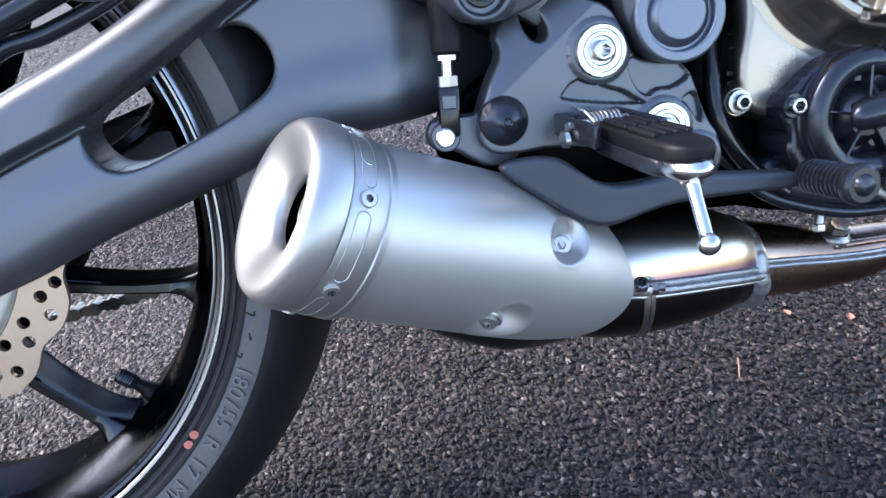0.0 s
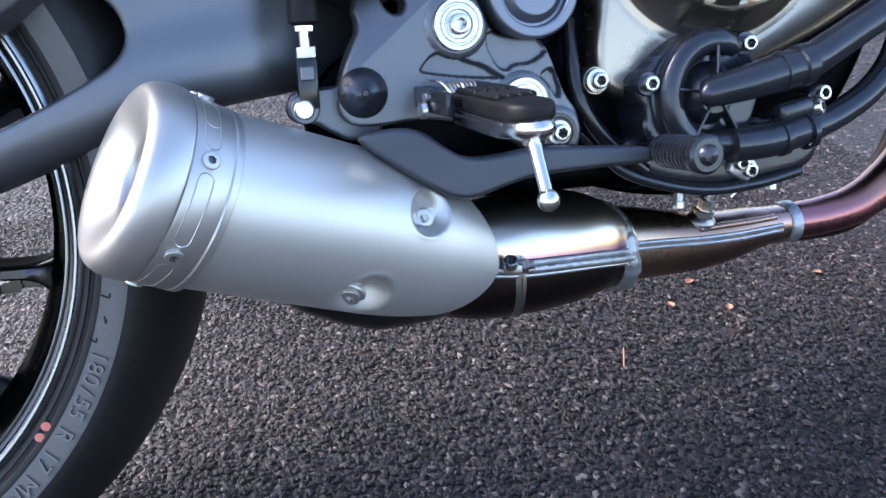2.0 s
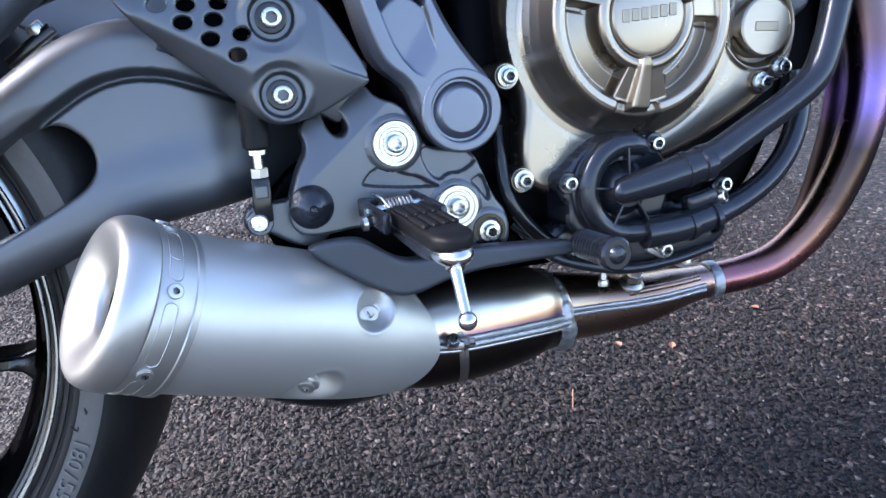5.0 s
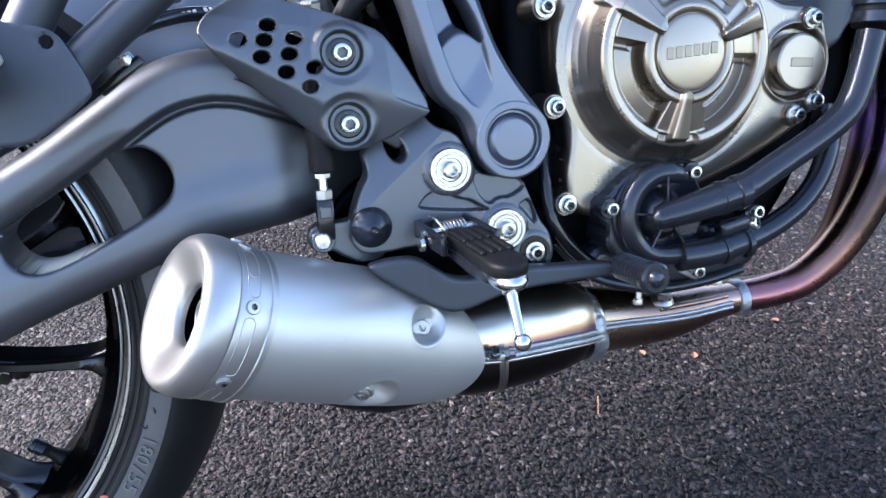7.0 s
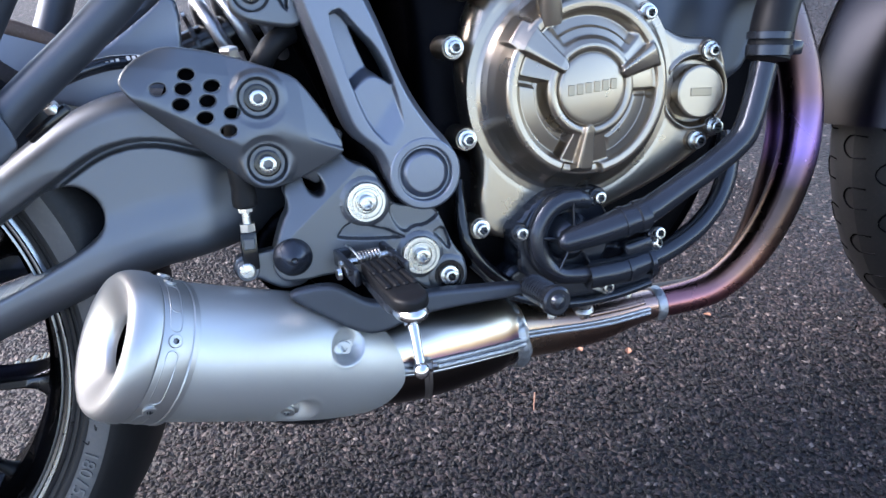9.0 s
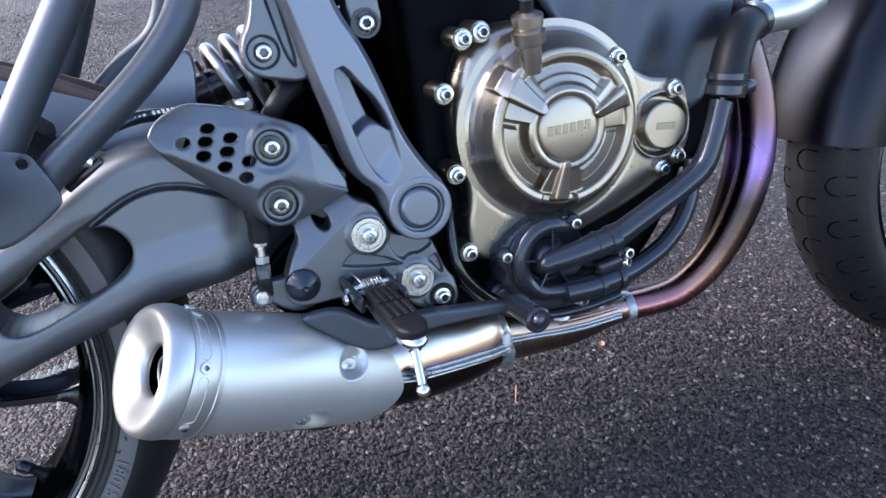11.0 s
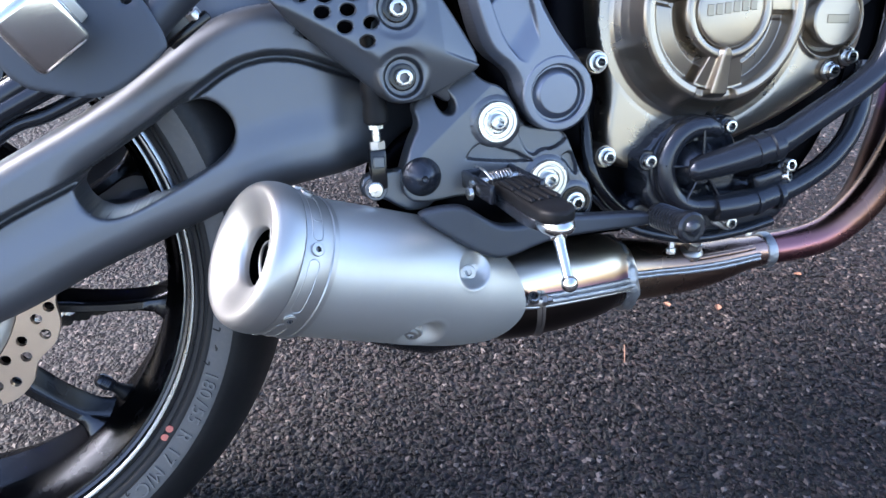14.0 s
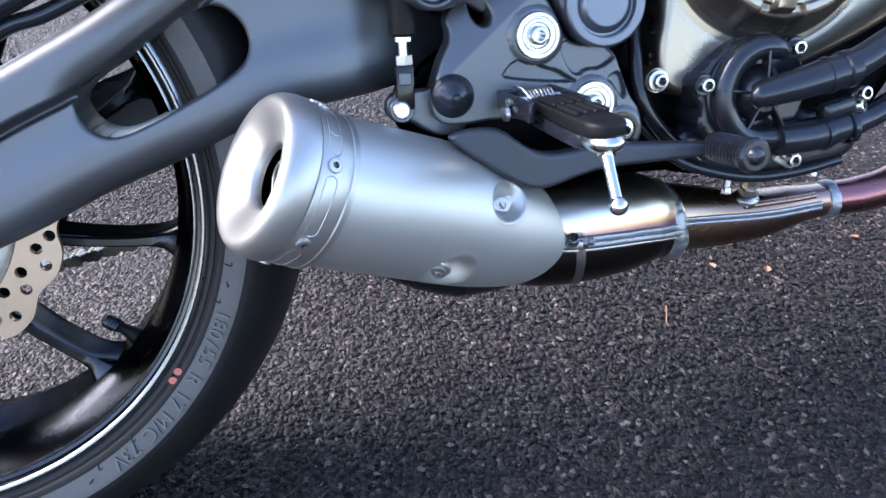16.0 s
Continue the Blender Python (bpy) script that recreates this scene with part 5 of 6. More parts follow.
footpeg = part("footpeg", peg_pad(0.0262, 0.0115, 0.0015, 0.029, 0.1130, 0.0150), RUBBER, motorcycle, "folding footpeg with a grooved black rubber pad", 50)
for row in (-0.0096, -0.0032, 0.0032, 0.0096):
    for k in range(2):
        part("pad_ridge", peg_local(block((0.0046, 0.0255, 0.0034), (row * (0.90 + 0.08 * k), 0.0465 + 0.0285 * k, 0.0074), (0, 0, 0), 0.0012, 1)), RUBBER, footpeg)
part("peg_core", peg_pad(0.0245, 0.0120, -0.0080, 0.024, 0.0980, 0.0200, 0.55), PLASTIC, footpeg, "dark metal carrier under the pad", 50)
tip = lathe([(math.sin(t), -math.cos(t)) for t in np.linspace(0, math.pi, 19)], (0, 0, 0), (0, 0, 1), 32)
part("peg_tip", peg_local((tip[0] * (0.0118, 0.0170, 0.0075) + (0.0, 0.0985, -0.0062), tip[1])), CHROME, footpeg, "bright metal peg tip")
foot = Vector((0.4705, -0.2400, 0.3170))
ball_at = Vector((0.4682, -0.2602, 0.2905))
way = (ball_at - foot).normalized()
part("feeler_nut", lathe([(0.0056, -0.004), (0.0056, 0.0020), (0.0046, 0.0032), (0.0001, 0.0033)], foot, way, 6), CHROME, footpeg)
part("feeler", joined(lathe([(0.0040, 0.0), (0.0038, 0.004), (0.0034, 0.010), (0.0032, (ball_at - foot).length - 0.003)], foot, way, 24), lathe([(0.0054 * math.sin(t), -0.0054 * math.cos(t)) for t in np.linspace(0.30, math.pi, 14)], ball_at, way, 28)), CHROME, footpeg, "polished feeler rod with a ball end")
for sx, far in ((-0.0182, 0.050), (0.0182, 0.044)):
    part("clevis", peg_local(block((0.0050, far + 0.012, 0.0135), (sx, far / 2 - 0.006, 0.0010), (0, 0, 0), 0.0018, 2)), PLASTIC, footpeg)
part("clevis_base", peg_local(block((0.041, 0.007, 0.0135), (0.0, -0.0095, 0.001), (0, 0, 0), 0.002, 2)), PLASTIC, footpeg)
part("pivot_pin", peg_local(tube([(-0.0225, 0.014, 0.003), (0.0225, 0.014, 0.003)], 0.0030, 14)), ZINC, footpeg, "zinc plated pivot pin")
part("pin_head", peg_local(lathe([(0.0001, 0.003), (0.0048, 0.0028), (0.0052, 0.0), (0.0001, 0.0)], (0.0225, 0.014, -0.004), (1, 0, 0), 20)), ZINC, footpeg)
coil = [(-0.009 + 0.016 * k / 66, 0.014 + 0.0046 * math.cos(k * 0.6), 0.0045 + 0.0046 * math.sin(k * 0.6)) for k in range(67)]
part("return_spring", peg_local(tube(coil, 0.0009, 8, 2)), STEEL, footpeg, "small steel return spring")
part("spring_leg", peg_local(tube([(0.007, 0.0186, 0.0045), (0.010, 0.010, 0.0105), (0.0115, -0.002, 0.0110)], 0.0009, 8, 5)), ZINC, footpeg)

# master cylinder push rod behind the plate
master = part("brake_master_rod", block((0.0125, 0.0115, 0.030), (0.3775, -0.1195, 0.3530), (0, 4, 0), 0.002, 2), GLOSSBLACK, motorcycle, "brake push rod with a black clevis")
part("clevis_window", block((0.0085, 0.0020, 0.0085), (0.3780, -0.1255, 0.3590), (0, 4, 0), 0.0008, 1), CAST, master)
part("clevis_foot", lathe([(0.0088, -0.005), (0.0088, 0.004), (0.0080, 0.005), (0.0001, 0.005)], (0.3735, -0.1195, 0.3385), SIDE, 28), CAST, master)
part("clevis_pin", lathe([(0.0060, 0.0), (0.0060, 0.0016), (0.0050, 0.0026), (0.0001, 0.0028)], (0.3730, -0.1245, 0.3385), SIDE, 24), ZINC, master, "bright clevis pin head")
part("lock_nut", lathe([(0.0062, -0.003), (0.0062, 0.003), (0.0001, 0.003)], (0.3790, -0.1195, 0.3710), (0.05, 0, 1), 6), STEEL, master, "bronze coloured lock nut")
part("threaded_rod", tube([(0.3788, -0.1195, 0.366), (0.3800, -0.1195, 0.392)], 0.0033, 14), ZINC, master, "zinc plated threaded rod")
part("lock_nut", lathe([(0.0058, -0.002), (0.0058, 0.002), (0.0001, 0.002)], (0.3797, -0.1195, 0.3850), (0.05, 0, 1), 6), ZINC, master)
part("dust_boot", lathe([(0.0060, -0.004), (0.0092, -0.002), (0.0095, 0.004), (0.0088, 0.012), (0.0095, 0.016), (0.0100, 0.026), (0.0085, 0.03), (0.0085, 0.06)], (0.3805, -0.1195, 0.3900), (0.05, 0, 1), 28), RUBBER, master, "black rubber dust boot")

# -- heel guard --
GUARD = [(0.313, 0.484), (0.3135, 0.491), (0.322, 0.500), (0.338, 0.507), (0.350, 0.508), (0.380, 0.500), (0.425, 0.481), (0.4335, 0.4735), (0.445, 0.454), (0.4575, 0.4295), (0.4575, 0.4215), (0.453, 0.4175), (0.420, 0.4025), (0.399, 0.4000), (0.386, 0.4040), (0.373, 0.419), (0.328, 0.463)]
GUARD_HOLES = [(0.3372, 0.4802), (0.3572, 0.4876), (0.3535, 0.4784), (0.3726, 0.4778), (0.3502, 0.4682), (0.3680, 0.4683), (0.3643, 0.4572), (0.3830, 0.4582), (0.3784, 0.4462)]


def guard_front(x, z, d):
    fold = np.interp(x, [0.300, 0.385, 0.412, 0.460], [0.492, 0.4375, 0.4440, 0.4205])
    up = (z - fold) * 0.84
    soft = np.interp(x, [0.38, 0.40, 0.42, 0.45], [0.0050, 0.0100, 0.0070, 0.0030])
    crest = np.sqrt(up * up + soft * soft) - soft
    y = -0.1425 + crest * np.where(up > 0, np.interp(x, [0.34, 0.40], [0.24, 0.26]), np.interp(x, [0.33, 0.372, 0.395], [1.15, 0.80, 0.34]))
    y = y + 0.16 * np.clip(z - 0.4890 + 0.22 * (x - 0.36), 0, 1)
    # the facet at the rear end
    rear = (0.340 - x) * 0.62 + (z - 0.487) * 0.78 - 0.0012
    y = y + 0.28 * (np.sqrt(rear * rear + 4e-6) + rear) / 2 * step_up(0.365 - x, 0.025)
    y = y + 0.25 * np.clip(x - 0.432, 0, 1) * (up > 0)
    for bx, bz in ((0.4020, 0.4660), (0.4010, 0.4190)):
        rr = np.hypot(x - bx, z - bz)
        k = 1 - step_up(rr - 0.0158, 0.0060)
        y = y * (1 - k) + k * (-0.1398)
        y = y + 0.0062 * (1 - step_up(rr - 0.0128, 0.0018))
    return y


circle = lambda cx, cz, rx, rz, n=14: [(cx + rx * math.cos(t), cz + rz * math.sin(t)) for t in np.linspace(0, 2 * math.pi, n, endpoint=False)]
guard = part("heel_guard", relief(GUARD, guard_front, lambda x, z: guard_front(x, z, 1.0 + 0 * x) + 0.0065, 0.0008, [circle(x, z, 0.0056, 0.0041) for x, z in GUARD_HOLES], 1, 0.0014), CAST, motorcycle, "satin black heel guard with nine round holes", 85)
for x, z in ((0.4020, 0.4660), (0.4010, 0.4190)):
    put("bolt", BOLT_BIG, guard, (x, -0.1362, z), SIDE, 10)
    part("washer", lathe([(0.0098, -0.002), (0.0098, 0.0008), (0.0090, 0.0012), (0.0001, 0.0012)], (x, -0.1352, z), SIDE, 32), GLOSSBLACK, guard)
part("brake_master_cylinder", tube([(0.3860, -0.100, 0.432), (0.3900, -0.098, 0.486)], 0.0120, 24), CAST, motorcycle, "black rear brake master cylinder")
# near-black plate added so the guard's holes read as shaded
part("guard_backing", block((0.056, 0.006, 0.046), (0.362, -0.108, 0.4620), (0, 28, 0), 0.003), DARK, motorcycle, "black plate added behind the heel guard to darken its holes")
part("guard_stay", block((0.060, 0.010, 0.045), (0.425, -0.118, 0.430), (0, 35, 0), 0.004), CAST, motorcycle, "black bracket behind the heel guard")

# -- frame pivot cover --
PIVOT = (0.5172, 0.3935)
FRAMEC = [(0.405, 0.640), (0.428, 0.575), (0.441, 0.515), (0.450, 0.487), (0.459, 0.446), (0.466, 0.427), (0.483, 0.413), (0.487, 0.391), (0.499, 0.372), (0.518, 0.3645), (0.537, 0.372), (0.5468, 0.394), (0.542, 0.413), (0.530, 0.428), (0.519, 0.446), (0.510, 0.466), (0.500, 0.500), (0.488, 0.534), (0.468, 0.570), (0.452, 0.640)]
SLOT = [(0.459, 0.517), (0.4645, 0.5200), (0.470, 0.520), (0.480, 0.505), (0.490, 0.4935), (0.497, 0.479), (0.502, 0.462), (0.507, 0.428), (0.502, 0.419), (0.491, 0.417), (0.478, 0.435), (0.471, 0.457), (0.464, 0.488)]


def frame_front(x, z, d):
    y = np.full_like(x, -0.1330) - 0.0065 * step_up(d - 0.0005, 0.0055)
    q = np.stack([x, z], 1)
    dp, _ = loop_distance(q, smooth_loop(SLOT, 1))
    low = 0.0050 * step_up(0.0105 - (x - 0.478) * 0.35 + (z - 0.420) * 0.30 - 0.0035, 0.010)
    floor = low + 0.012 * step_up(z - 0.4630 - 0.006 * np.sin((x - 0.474) * 130), 0.010)
    floor = floor + 0.016 * step_up(x - np.interp(z, [0.460, 0.466, 0.476, 0.496, 0.520], [0.503, 0.496, 0.4850, 0.4785, 0.4725]), 0.0020) * step_up(z - 0.462, 0.006)
    y = y + floor * step_up(dp, 0.0020)
    rr = np.hypot(x - PIVOT[0], z - PIVOT[1])
    return np.where(rr < 0.0255, -0.1355, y)


frame_cover = part("frame_pivot_cover", relief(FRAMEC, frame_front, -0.105, 0.0007, rounds=2, edge=0.0025), SATIN, motorcycle, "satin black frame side cover with a long slot", 85)
part("pivot_cap", lathe([(0.0285, -0.020), (0.0285, -0.0020), (0.0278, -0.0006), (0.0268, 0.0), (0.0220, 0.0), (0.0213, -0.0008), (0.0207, -0.0052), (0.0200, -0.0055), (0.0155, -0.0008), (0.0146, -0.0001), (0.0001, 0.0)], (PIVOT[0], -0.1402, PIVOT[1]), SIDE, 72), SATIN, frame_cover, "round satin black pivot cap with a ring groove", 50)
# the spar's near-black colour holds the shade behind the cover
part("frame_spar", tube([(0.50, -0.085, 0.37), (0.485, -0.09, 0.45), (0.455, -0.09, 0.54), (0.43, -0.09, 0.66)], [0.032, 0.030, 0.030, 0.030], 20, 8), DARK, motorcycle, "black frame spar with its shade painted in")
KNEE = [(0.3950, 0.5480), (0.3930, 0.5290), (0.402, 0.5190), (0.420, 0.514), (0.440, 0.510), (0.447, 0.520), (0.435, 0.575), (0.430, 0.640), (0.416, 0.640), (0.4085, 0.578), (0.4025, 0.558)]


def knee_front(x, z, d):
    y = np.full_like(x, -0.1200)
    q = np.stack([x, z], 1)
    dp, _ = loop_distance(q, smooth_loop([(0.413, 0.600), (0.420, 0.563), (0.428, 0.527), (0.438, 0.519), (0.430, 0.570), (0.424, 0.605)], 2))
    y = y + 0.005 * step_up(dp, 0.0026)
    rr = np.hypot(x - 0.4105, z - 0.5375)
    return y + 0.004 * (1 - step_up(np.abs(rr - 0.0095) - 0.002, 0.002)) * (rr < 0.016)


knee = part("frame_bracket", relief(KNEE, knee_front, -0.095, 0.0008, rounds=2, edge=0.003), CAST, motorcycle, "black cast frame bracket", 45)
put("bolt", BOLT_BIG, knee, (0.4105, -0.1190, 0.5375), SIDE)
BRK = [(0.478, 0.585), (0.482, 0.545), (0.497, 0.535), (0.510, 0.546), (0.506, 0.575), (0.50, 0.60)]
brk = part("frame_bracket", relief(BRK, lambda x, z, d: 0 * x - 0.1230, -0.10, 0.0015, rounds=2, edge=0.003), CAST, motorcycle, "black cast frame bracket")
put("bolt", BOLT_BIG, brk, (0.4940, -0.1225, 0.5500), SIDE)
part("bolt_seat", lathe([(0.0120, 0), (0.0120, 0.0015), (0.0095, 0.0015), (0.009, 0), (0.0001, 0)], (0.4940, -0.1230, 0.5500), SIDE, 32), GLOSSBLACK, brk)

# -- shock absorber --
S0, S1 = Vector((0.364, 0.0, 0.503)), Vector((0.522, 0.0, 0.553))
sd = (S1 - S0).normalized()
_, su, sw = frame_of(sd)
coil = [tuple(np.array(S0 + sd * (0.008 + 0.110 * k / 140)) + 0.033 * (math.cos(k * 2 * math.pi / 24 + 1.0) * su + math.sin(k * 2 * math.pi / 24 + 1.0) * sw)) for k in range(141)]
shock = part("shock_absorber", tube([tuple(S0 - sd * 0.02), tuple(S1)], 0.017, 24), GLOSSBLACK, motorcycle, "rear shock absorber with a grey coil spring")
part("coil_spring", tube(coil, 0.0058, 14, 2), SPRING, shock, "light grey coil spring")
part("spring_seat", lathe([(0.018, -0.003), (0.031, -0.002), (0.031, 0.001), (0.018, 0.002)], tuple(S0 + sd * 0.006), sd, 40), GLOSSBLACK, shock)
# added near-black block that stands for the shade behind the shock
part("shade_block", block((0.110, 0.060, 0.200), (0.462, 0.075, 0.490), (0, 12, 0), 0.010), DARK, motorcycle, "black block added behind the shock, painted as shadow")

# near-black plate fills the linkage gap, its shade put into the colour
part("linkage_shade_plate", relief([(0.376, 0.325), (0.384, 0.350), (0.400, 0.366), (0.440, 0.380), (0.450, 0.300), (0.425, 0.284), (0.402, 0.290), (0.384, 0.306)], lambda x, z, d: -0.074 + rounding(d, 0.006), -0.03, 0.003, rounds=2, edge=0), DARK, motorcycle, "black plate added at the suspension linkage, painted as shadow")
# added near-black bulk: paints in the shade under the engine's rear
REAR_FILL = [(0.405, 0.330), (0.428, 0.300), (0.455, 0.270), (0.500, 0.2610), (0.560, 0.2590), (0.610, 0.2560), (0.630, 0.30), (0.570, 0.42), (0.44, 0.41), (0.41, 0.36)]
part("rear_shade_filler", relief(REAR_FILL, lambda x, z, d: -0.092 + rounding(d, 0.012), 0.09, 0.004, rounds=2, edge=0), DARK, motorcycle, "black filler added under the rear of the engine, painted as shadow")

# -- subframe, hugger, hoses --
part("subframe_tube", tube([(0.196, -0.150, 0.462), (0.218, -0.150, 0.494), (0.250, -0.150, 0.541), (0.285, -0.150, 0.592), (0.32, -0.148, 0.645)], 0.0132, 24, 8), FRAMEPAINT, motorcycle, "satin black subframe tube")
part("subframe_tube", tube([(0.226, -0.152, 0.457), (0.250, -0.150, 0.480), (0.300, -0.150, 0.5175), (0.335, -0.148, 0.5480), (0.357, -0.145, 0.577), (0.372, -0.142, 0.62)], 0.0122, 24, 8), FRAMEPAINT, motorcycle, "satin black subframe tube")
part("subframe_tube", tube([(0.215, 0.12, 0.500), (0.238, 0.12, 0.535), (0.272, 0.12, 0.61), (0.29, 0.12, 0.66)], 0.0150, 20, 8), FRAMEPAINT, motorcycle, "satin black subframe tube")
part("subframe_tube", tube([(0.245, 0.12, 0.487), (0.290, 0.12, 0.525), (0.335, 0.12, 0.560), (0.36, 0.12, 0.63)], 0.0128, 20, 8), FRAMEPAINT, motorcycle, "satin black subframe tube")
BRACKET = [(0.150, 0.520), (0.186, 0.510), (0.214, 0.500), (0.234, 0.496), (0.241, 0.488), (0.252, 0.460), (0.246, 0.452), (0.214, 0.432), (0.195, 0.432), (0.150, 0.447)]
bracket = part("footrest_bracket", relief(BRACKET, lambda x, z, d: 0 * x - 0.1680, -0.1635, 0.0020, [circle(0.2320, 0.4880, 0.0042, 0.0042)], 2, 0.001), FRAMEPAINT, motorcycle, "flat black pillion footrest bracket")
pillion = part("pillion_footpeg", block((0.036, 0.055, 0.040), (0.184, -0.196, 0.480), (18, -32, 14), 0.005, 3), CHROME, motorcycle, "bright aluminium pillion footpeg mount")
part("mount_groove", block((0.036, 0.012, 0.028), (0.189, -0.178, 0.482), (18, -32, 14), 0.003, 2), ALU, pillion)

# hugger: an upright cheek beside the rear tyre, with a dusty top edge
CHEEK = [(0.120, 0.579), (0.177, 0.5565), (0.240, 0.5325), (0.292, 0.507), (0.330, 0.530), (0.352, 0.546), (0.360, 0.538), (0.3555, 0.500), (0.345, 0.470), (0.290, 0.465), (0.244, 0.480), (0.222, 0.512), (0.170, 0.545), (0.120, 0.566)]
hugger = part("rear_hugger", relief(CHEEK, lambda x, z, d: 0 * x - 0.0520, -0.047, 0.002, rounds=1, edge=0.0015), SATIN, motorcycle, "black rear hugger with a dusty brown edge", 60)
PANEL = [(0.120, 0.572), (0.176, 0.550), (0.194, 0.541), (0.211, 0.528), (0.227, 0.514), (0.247, 0.496), (0.229, 0.478), (0.216, 0.477), (0.184, 0.488), (0.120, 0.505)]
part("dusty_panel", relief(PANEL, lambda x, z, d: -0.0560 + 0.004 * step_up(0.012 - d, 0.012), -0.0510, 0.003, rounds=1, edge=0.001), DUSTED, hugger, "dusty dark brown hugger panel")
part("dusty_edge", tube([(0.120, -0.048, 0.5785), (0.177, -0.048, 0.5565), (0.240, -0.048, 0.5325), (0.290, -0.048, 0.508)], [0.0055, 0.006, 0.0065, 0.0045], 14, 8), DIRTY, hugger, "mud-dusted brown hugger edge")
part("inner_cheek", relief(CHEEK[:4] + [(0.292, 0.480), (0.222, 0.50), (0.120, 0.56)], lambda x, z, d: 0 * x + 0.0550, 0.060, 0.003, rounds=1, edge=0.001), DIRTY, hugger)
# brake hose and wiring along the arm
part("brake_hose", tube([(0.195, -0.135, 0.437), (0.225, -0.132, 0.461), (0.262, -0.126, 0.487), (0.296, -0.112, 0.4990), (0.330, -0.100, 0.4990), (0.40, -0.092, 0.485)], 0.0050, 16, 8), PLASTIC, motorcycle, "black braided brake hose")
PRINTED = bpy.data.objects["brake_hose"]
for k in range(9):
    if k != 3:
        part("print_bar", block((0.0022, 0.0007, 0.0030 if k % 2 else 0.0036), (0.3060 + 0.0036 * k, -0.1115 + 0.0011 * k, 0.5026), (-45, 0, 18), 0, 1), PRINT, PRINTED, "white printed mark")
part("brake_hose", tube([(0.060, -0.125, 0.395), (0.100, -0.125, 0.417), (0.140, -0.125, 0.437), (0.175, -0.125, 0.452), (0.225, -0.125, 0.470)], 0.0095, 16, 8), PLASTIC, motorcycle, "black brake hose")
part("brake_hose", tube([(0.110, -0.122, 0.400), (0.140, -0.121, 0.417), (0.165, -0.120, 0.423), (0.205, -0.119, 0.440), (0.235, -0.118, 0.462)], 0.0052, 16, 8), PLASTIC, motorcycle, "black brake hose")
sens = part("wheel_sensor_cable", tube([(0.04, -0.128, 0.375), (0.085, -0.128, 0.400), (0.130, -0.128, 0.424), (0.18, -0.128, 0.445)], 0.0075, 14, 8), PLASTIC, motorcycle, "black wheel sensor cable")
for at, ax in (((0.098, -0.128, 0.412), (0.85, 0, 0.5)), ((0.252, -0.130, 0.484), (0.75, 0, 0.6))):
    part("hose_clip", lathe([(0.0085, -0.008), (0.0108, -0.007), (0.0108, 0.007), (0.0085, 0.008)], at, ax, 20), STEEL if at[0] < 0.2 else PLASTIC, sens, "metal hose clip")
clip = part("arm_clip", block((0.034, 0.010, 0.007), (0.262, -0.118, 0.466), (0, -33, 0), 0.0015), GLOSSBLACK, motorcycle, "black hose clip with a bolt on the swingarm")
put("bolt", BOLT, clip, (0.268, -0.118, 0.473), (-0.5, -0.2, 0.8))
part("drain_hose", tube([(0.408, -0.105, 0.485), (0.420, -0.108, 0.500), (0.436, -0.100, 0.508), (0.452, -0.080, 0.505)], 0.0085, 16, 8), RUBBER, motorcycle, "black rubber hose")
part("reservoir_bolt", lathe([(0.0075, 0), (0.0075, 0.005), (0.006, 0.0065), (0.0001, 0.0065)], (0.389, -0.108, 0.496), (0, -0.2, 1), 6), STEEL, motorcycle, "steel hexagon bolt")

# chain on the far side
chain = part("drive_chain", tube([(0.0, 0.105, 0.1955), (0.17, 0.105, 0.2190), (0.32, 0.105, 0.240)], 0.004, 8, 2), GLOSSBLACK, motorcycle, "black drive chain")
LINK = to_mesh("link", joined(block((0.0165, 0.0175, 0.0085), (0, 0, 0), (0, 0, 0), 0.003, 2), tube([(-0.0055, -0.0110, 0), (-0.0055, 0.0110, 0)], 0.0058, 14), tube([(0.0055, -0.0095, 0), (0.0055, 0.0095, 0)], 0.0050, 14)), GLOSSBLACK)
for k in range(19):
    x = 0.0 + 0.0172 * k
    ob = part("link", LINK, None, chain)
    ob.matrix_basis = pose(x, 0.105, 0.1945 + 0.142 * x, 0, -8.1, 0)
part("rear_sprocket", lathe([(0.03, -0.004), (0.098, -0.004), (0.102, 0.0), (0.098, 0.004), (0.03, 0.004)], (0, 0.105, 0.309), (0, 1, 0), 44), GLOSSBLACK, motorcycle, "black rear sprocket")

# -- front wheel, steered to the left, with its fender --
STEER = 6.0
FH = Vector((1.356, 0.030, 0.300))
fa = np.array((-math.sin(radians(STEER)), math.cos(radians(STEER)), 0))
ftread = [(0.2360, -0.0560), (0.2480, -0.0600), (0.2570, -0.0600), (0.2700, -0.0540), (0.2820, -0.0420), (0.2920, -0.0230), (0.2960, 0.0)]
front_tyre = part("front_tyre", lathe(mirrored(ftread)[: 2 * len(ftread) - 0], FH, fa, 96), TYRE, motorcycle, "black front tyre with chunky dusty tread")
part("front_wheel", lathe(mirrored([(0.2360, -0.0520), (0.2330, -0.0560), (0.2280, -0.0540), (0.2160, -0.0300), (0.2100, -0.0100)]), FH, fa, 96), RIM, motorcycle, "black front wheel rim")
fw = np.array((0, 0, 1.0))


def on_front(angle, y, r):
    a = radians(angle)
    return np.array(FH) + r * (math.cos(a) * -np.array((math.cos(radians(STEER)), math.sin(radians(STEER)), 0)) + math.sin(a) * fw) + y * fa


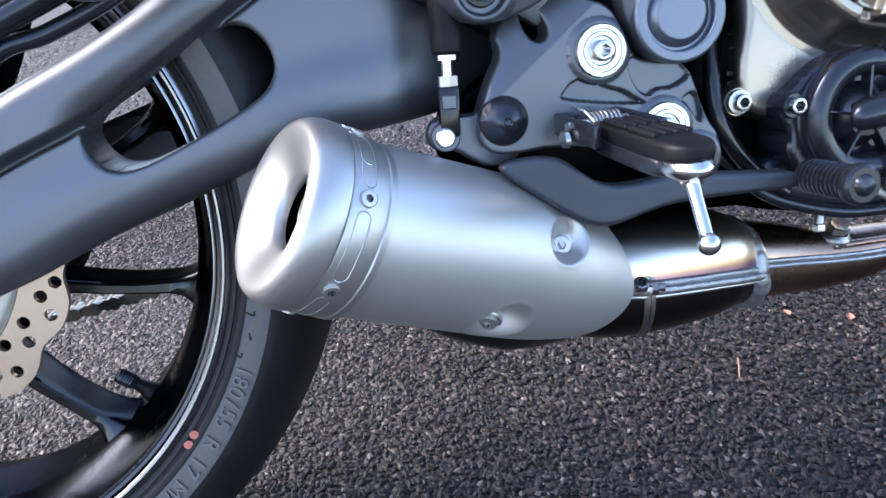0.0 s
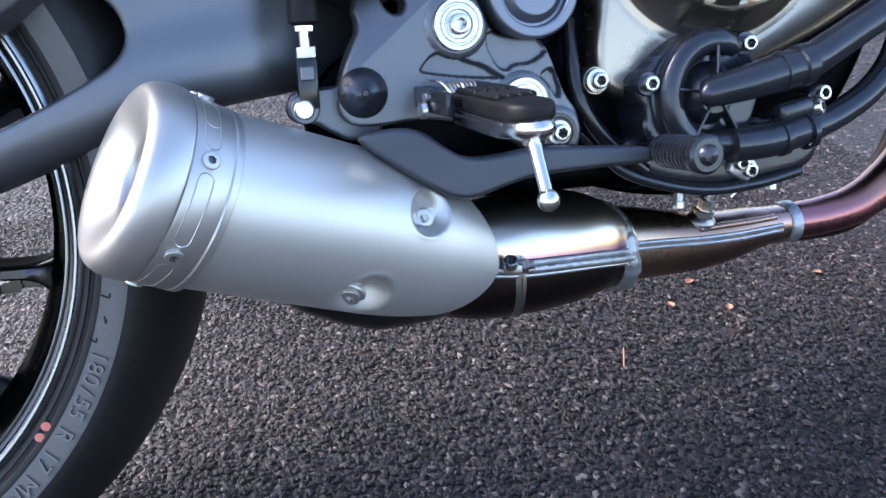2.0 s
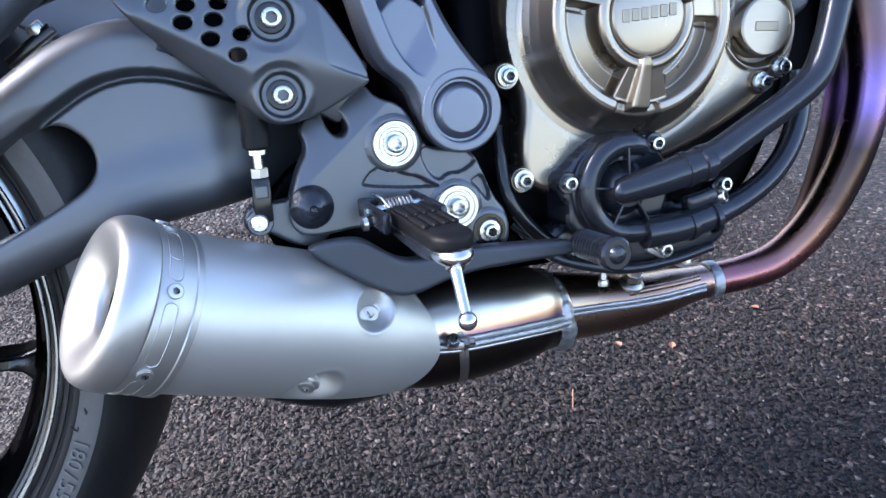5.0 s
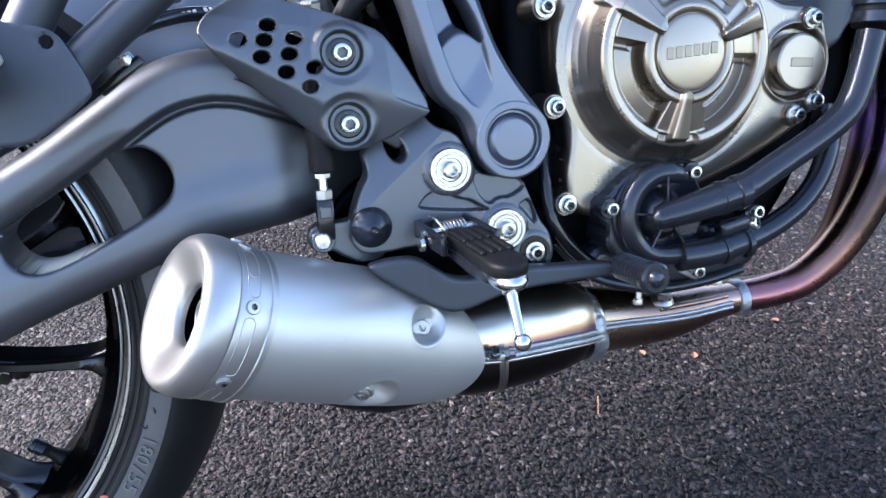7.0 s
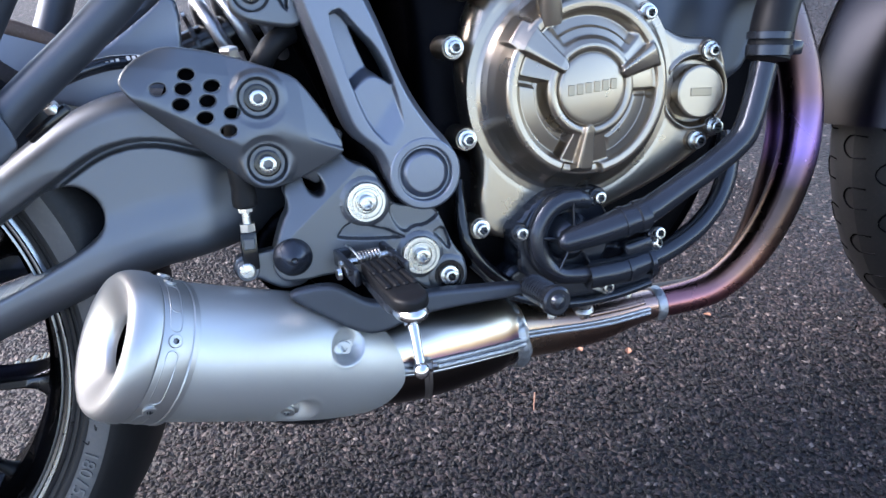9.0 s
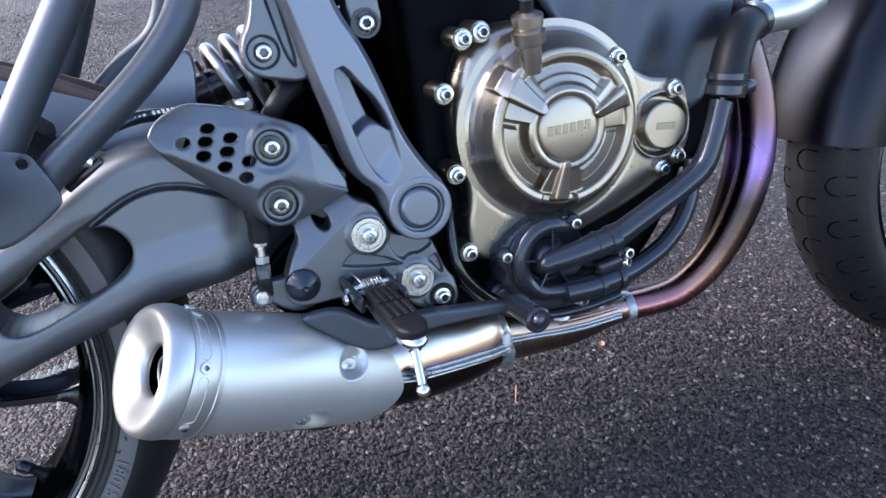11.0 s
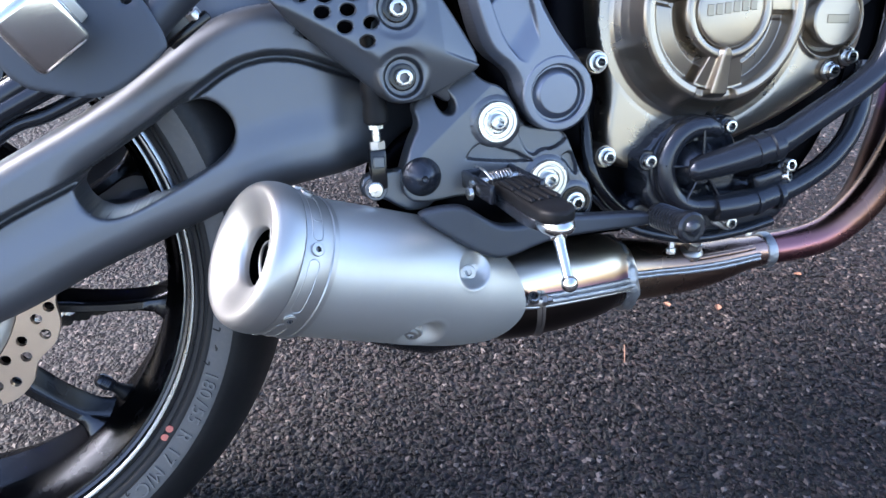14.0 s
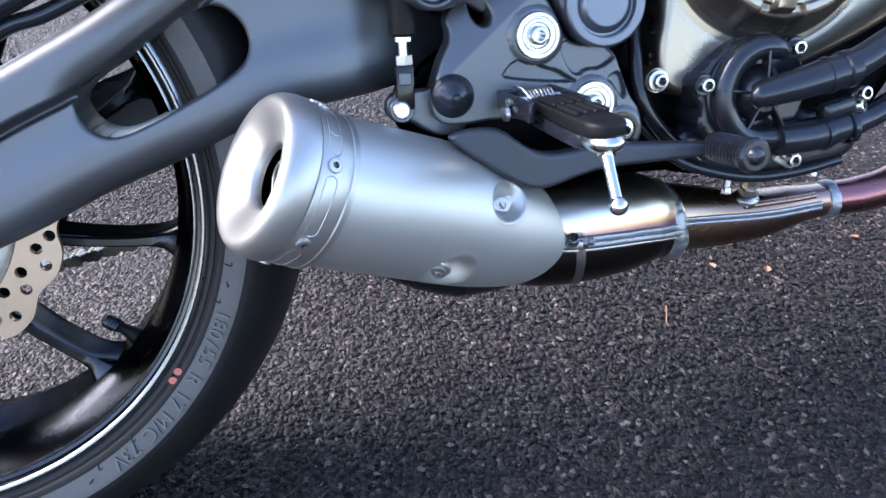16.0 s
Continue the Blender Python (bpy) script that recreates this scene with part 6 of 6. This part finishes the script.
for k in range(10):
    a = 33 - 12.0 * k
    for y0, y1, sh in ((-0.054, -0.026, 0), (-0.016, 0.014, 6.0), (0.026, 0.052, 0)):
        loop = []
        for da, y in ((-2.4, y0), (-2.4, y0 * 0.3 + y1 * 0.7), (0.0, y1), (2.4, y0 * 0.3 + y1 * 0.7), (2.4, y0)):
            rr = float(np.interp(abs(y), [0, 0.023, 0.042, 0.054], [0.2960, 0.2920, 0.2820, 0.2700])) + 0.0002
            loop.append(on_front(a + da + sh, y, rr))
        part("tread_groove", tube(loop, 0.0010, 6, 3, False), DARK, front_tyre)


def fender_shape():
    v, f = [], []
    n, m = 36, 22
    for side in (0.0, 0.003):
        for i in range(n):
            a = 8 + 150 * i / (n - 1)
            for j in range(m):
                u = 2 * j / (m - 1) - 1
                y = 0.078 * math.sin(u * math.pi / 2)
                drop = 0.075 * abs(u) ** 3
                v.append(on_front(a, y, 0.325 + side - drop))
    for s in (0, 1):
        o = s * n * m
        f += [(o + i * m + j, o + (i + 1) * m + j, o + (i + 1) * m + j + 1, o + i * m + j + 1) for i in range(n - 1) for j in range(m - 1)]
    o = n * m
    for i in range(n - 1):
        for j in (0, m - 1):
            f.append((i * m + j, (i + 1) * m + j, o + (i + 1) * m + j, o + i * m + j))
    for j in range(m - 1):
        f.append((j, j + 1, o + j + 1, o + j))
    return np.array(v), f


part("front_fender", fender_shape(), FENDER, motorcycle, "grey metallic front fender", 60)

# seat, tail and tank: unseen, added above to shade the machine and ground
BODY = [(-0.10, 0.86), (0.10, 0.800), (0.36, 0.775), (0.50, 0.790), (0.56, 0.860), (0.70, 0.960), (0.90, 0.990), (1.00, 0.930), (0.98, 0.800), (0.85, 0.740), (0.60, 0.735), (0.30, 0.730), (0.05, 0.760), (-0.10, 0.810)]


def body_half(side, x0, x1):
    out = [(min(max(x, x0), x1), z) for x, z in BODY]
    return relief(out, lambda x, z, d: -0.125 + rounding(d, 0.045), 0.125, 0.008, rounds=2, edge=0)


part("seat", body_half(1, -0.10, 0.53), RUBBER, motorcycle, "unseen black rider and pillion seat, added to shade the parts below")
part("fuel_tank", body_half(1, 0.545, 1.0), SATIN, motorcycle, "unseen dark metallic fuel tank, added to shade the parts below")

# -- litter on the asphalt --
LEAF = material("dry_orange_leaf", (0.22, 0.10, 0.06), 0.7, 0.0, 0.3, 120, 0.3, 500)
TWIG = material("dry_twig", (0.20, 0.105, 0.07), 0.8, 0.0, 0.3, 200, 0.3, 700)
PALE = material("pale_straw", (0.62, 0.60, 0.56), 0.7, 0.0, 0.2, 200, 0.2, 700)


def leaf_shape(size, curl):
    v, f = [], []
    n, m = 9, 5
    for i in range(n):
        u = i / (n - 1)
        w = 0.34 * math.sin(math.pi * u ** 0.8) * (1 + 0.15 * math.sin(9 * u))
        for j in range(m):
            s = 2 * j / (m - 1) - 1
            v.append((size * (u - 0.5), size * w * s, size * (curl * (abs(s) ** 1.5 * w + 0.4 * (u - 0.5) ** 2))))
    f = [(i * m + j, (i + 1) * m + j, (i + 1) * m + j + 1, i * m + j + 1) for i in range(n - 1) for j in range(m - 1)]
    low = [(x, y, z - 0.0006) for x, y, z in v]
    g = [tuple(reversed([k + len(v) for k in q])) for q in f]
    return np.array(v + low), f + g


for x, y, size, turn in ((0.842, 0.232, 0.015, 20), (0.792, 0.192, 0.012, 100), (0.853, 0.165, 0.014, 60), (1.004, 0.200, 0.011, 140)):
    leaf = tagged(new("fallen_leaf", to_mesh("fallen_leaf", leaf_shape(size, 0.5), LEAF)), "small dry orange leaf lying on the asphalt", "leaf", group="fallen leaves")
    leaf.matrix_basis = pose(x, y, 0.0022, 0, 0, turn)
tagged(new("twig", to_mesh("twig", tube([(0.697, 0.129, 0.0030), (0.690, 0.115, 0.0042), (0.682, 0.099, 0.0030)], 0.0009, 8, 6), TWIG)), "thin reddish twig lying on the asphalt", "twig")
tagged(new("straw", to_mesh("straw", tube([(1.043, 0.437, 0.0030), (1.080, 0.460, 0.0045), (1.117, 0.476, 0.0030)], 0.0014, 8, 6), PALE)), "pale straw lying on the asphalt", "straw")
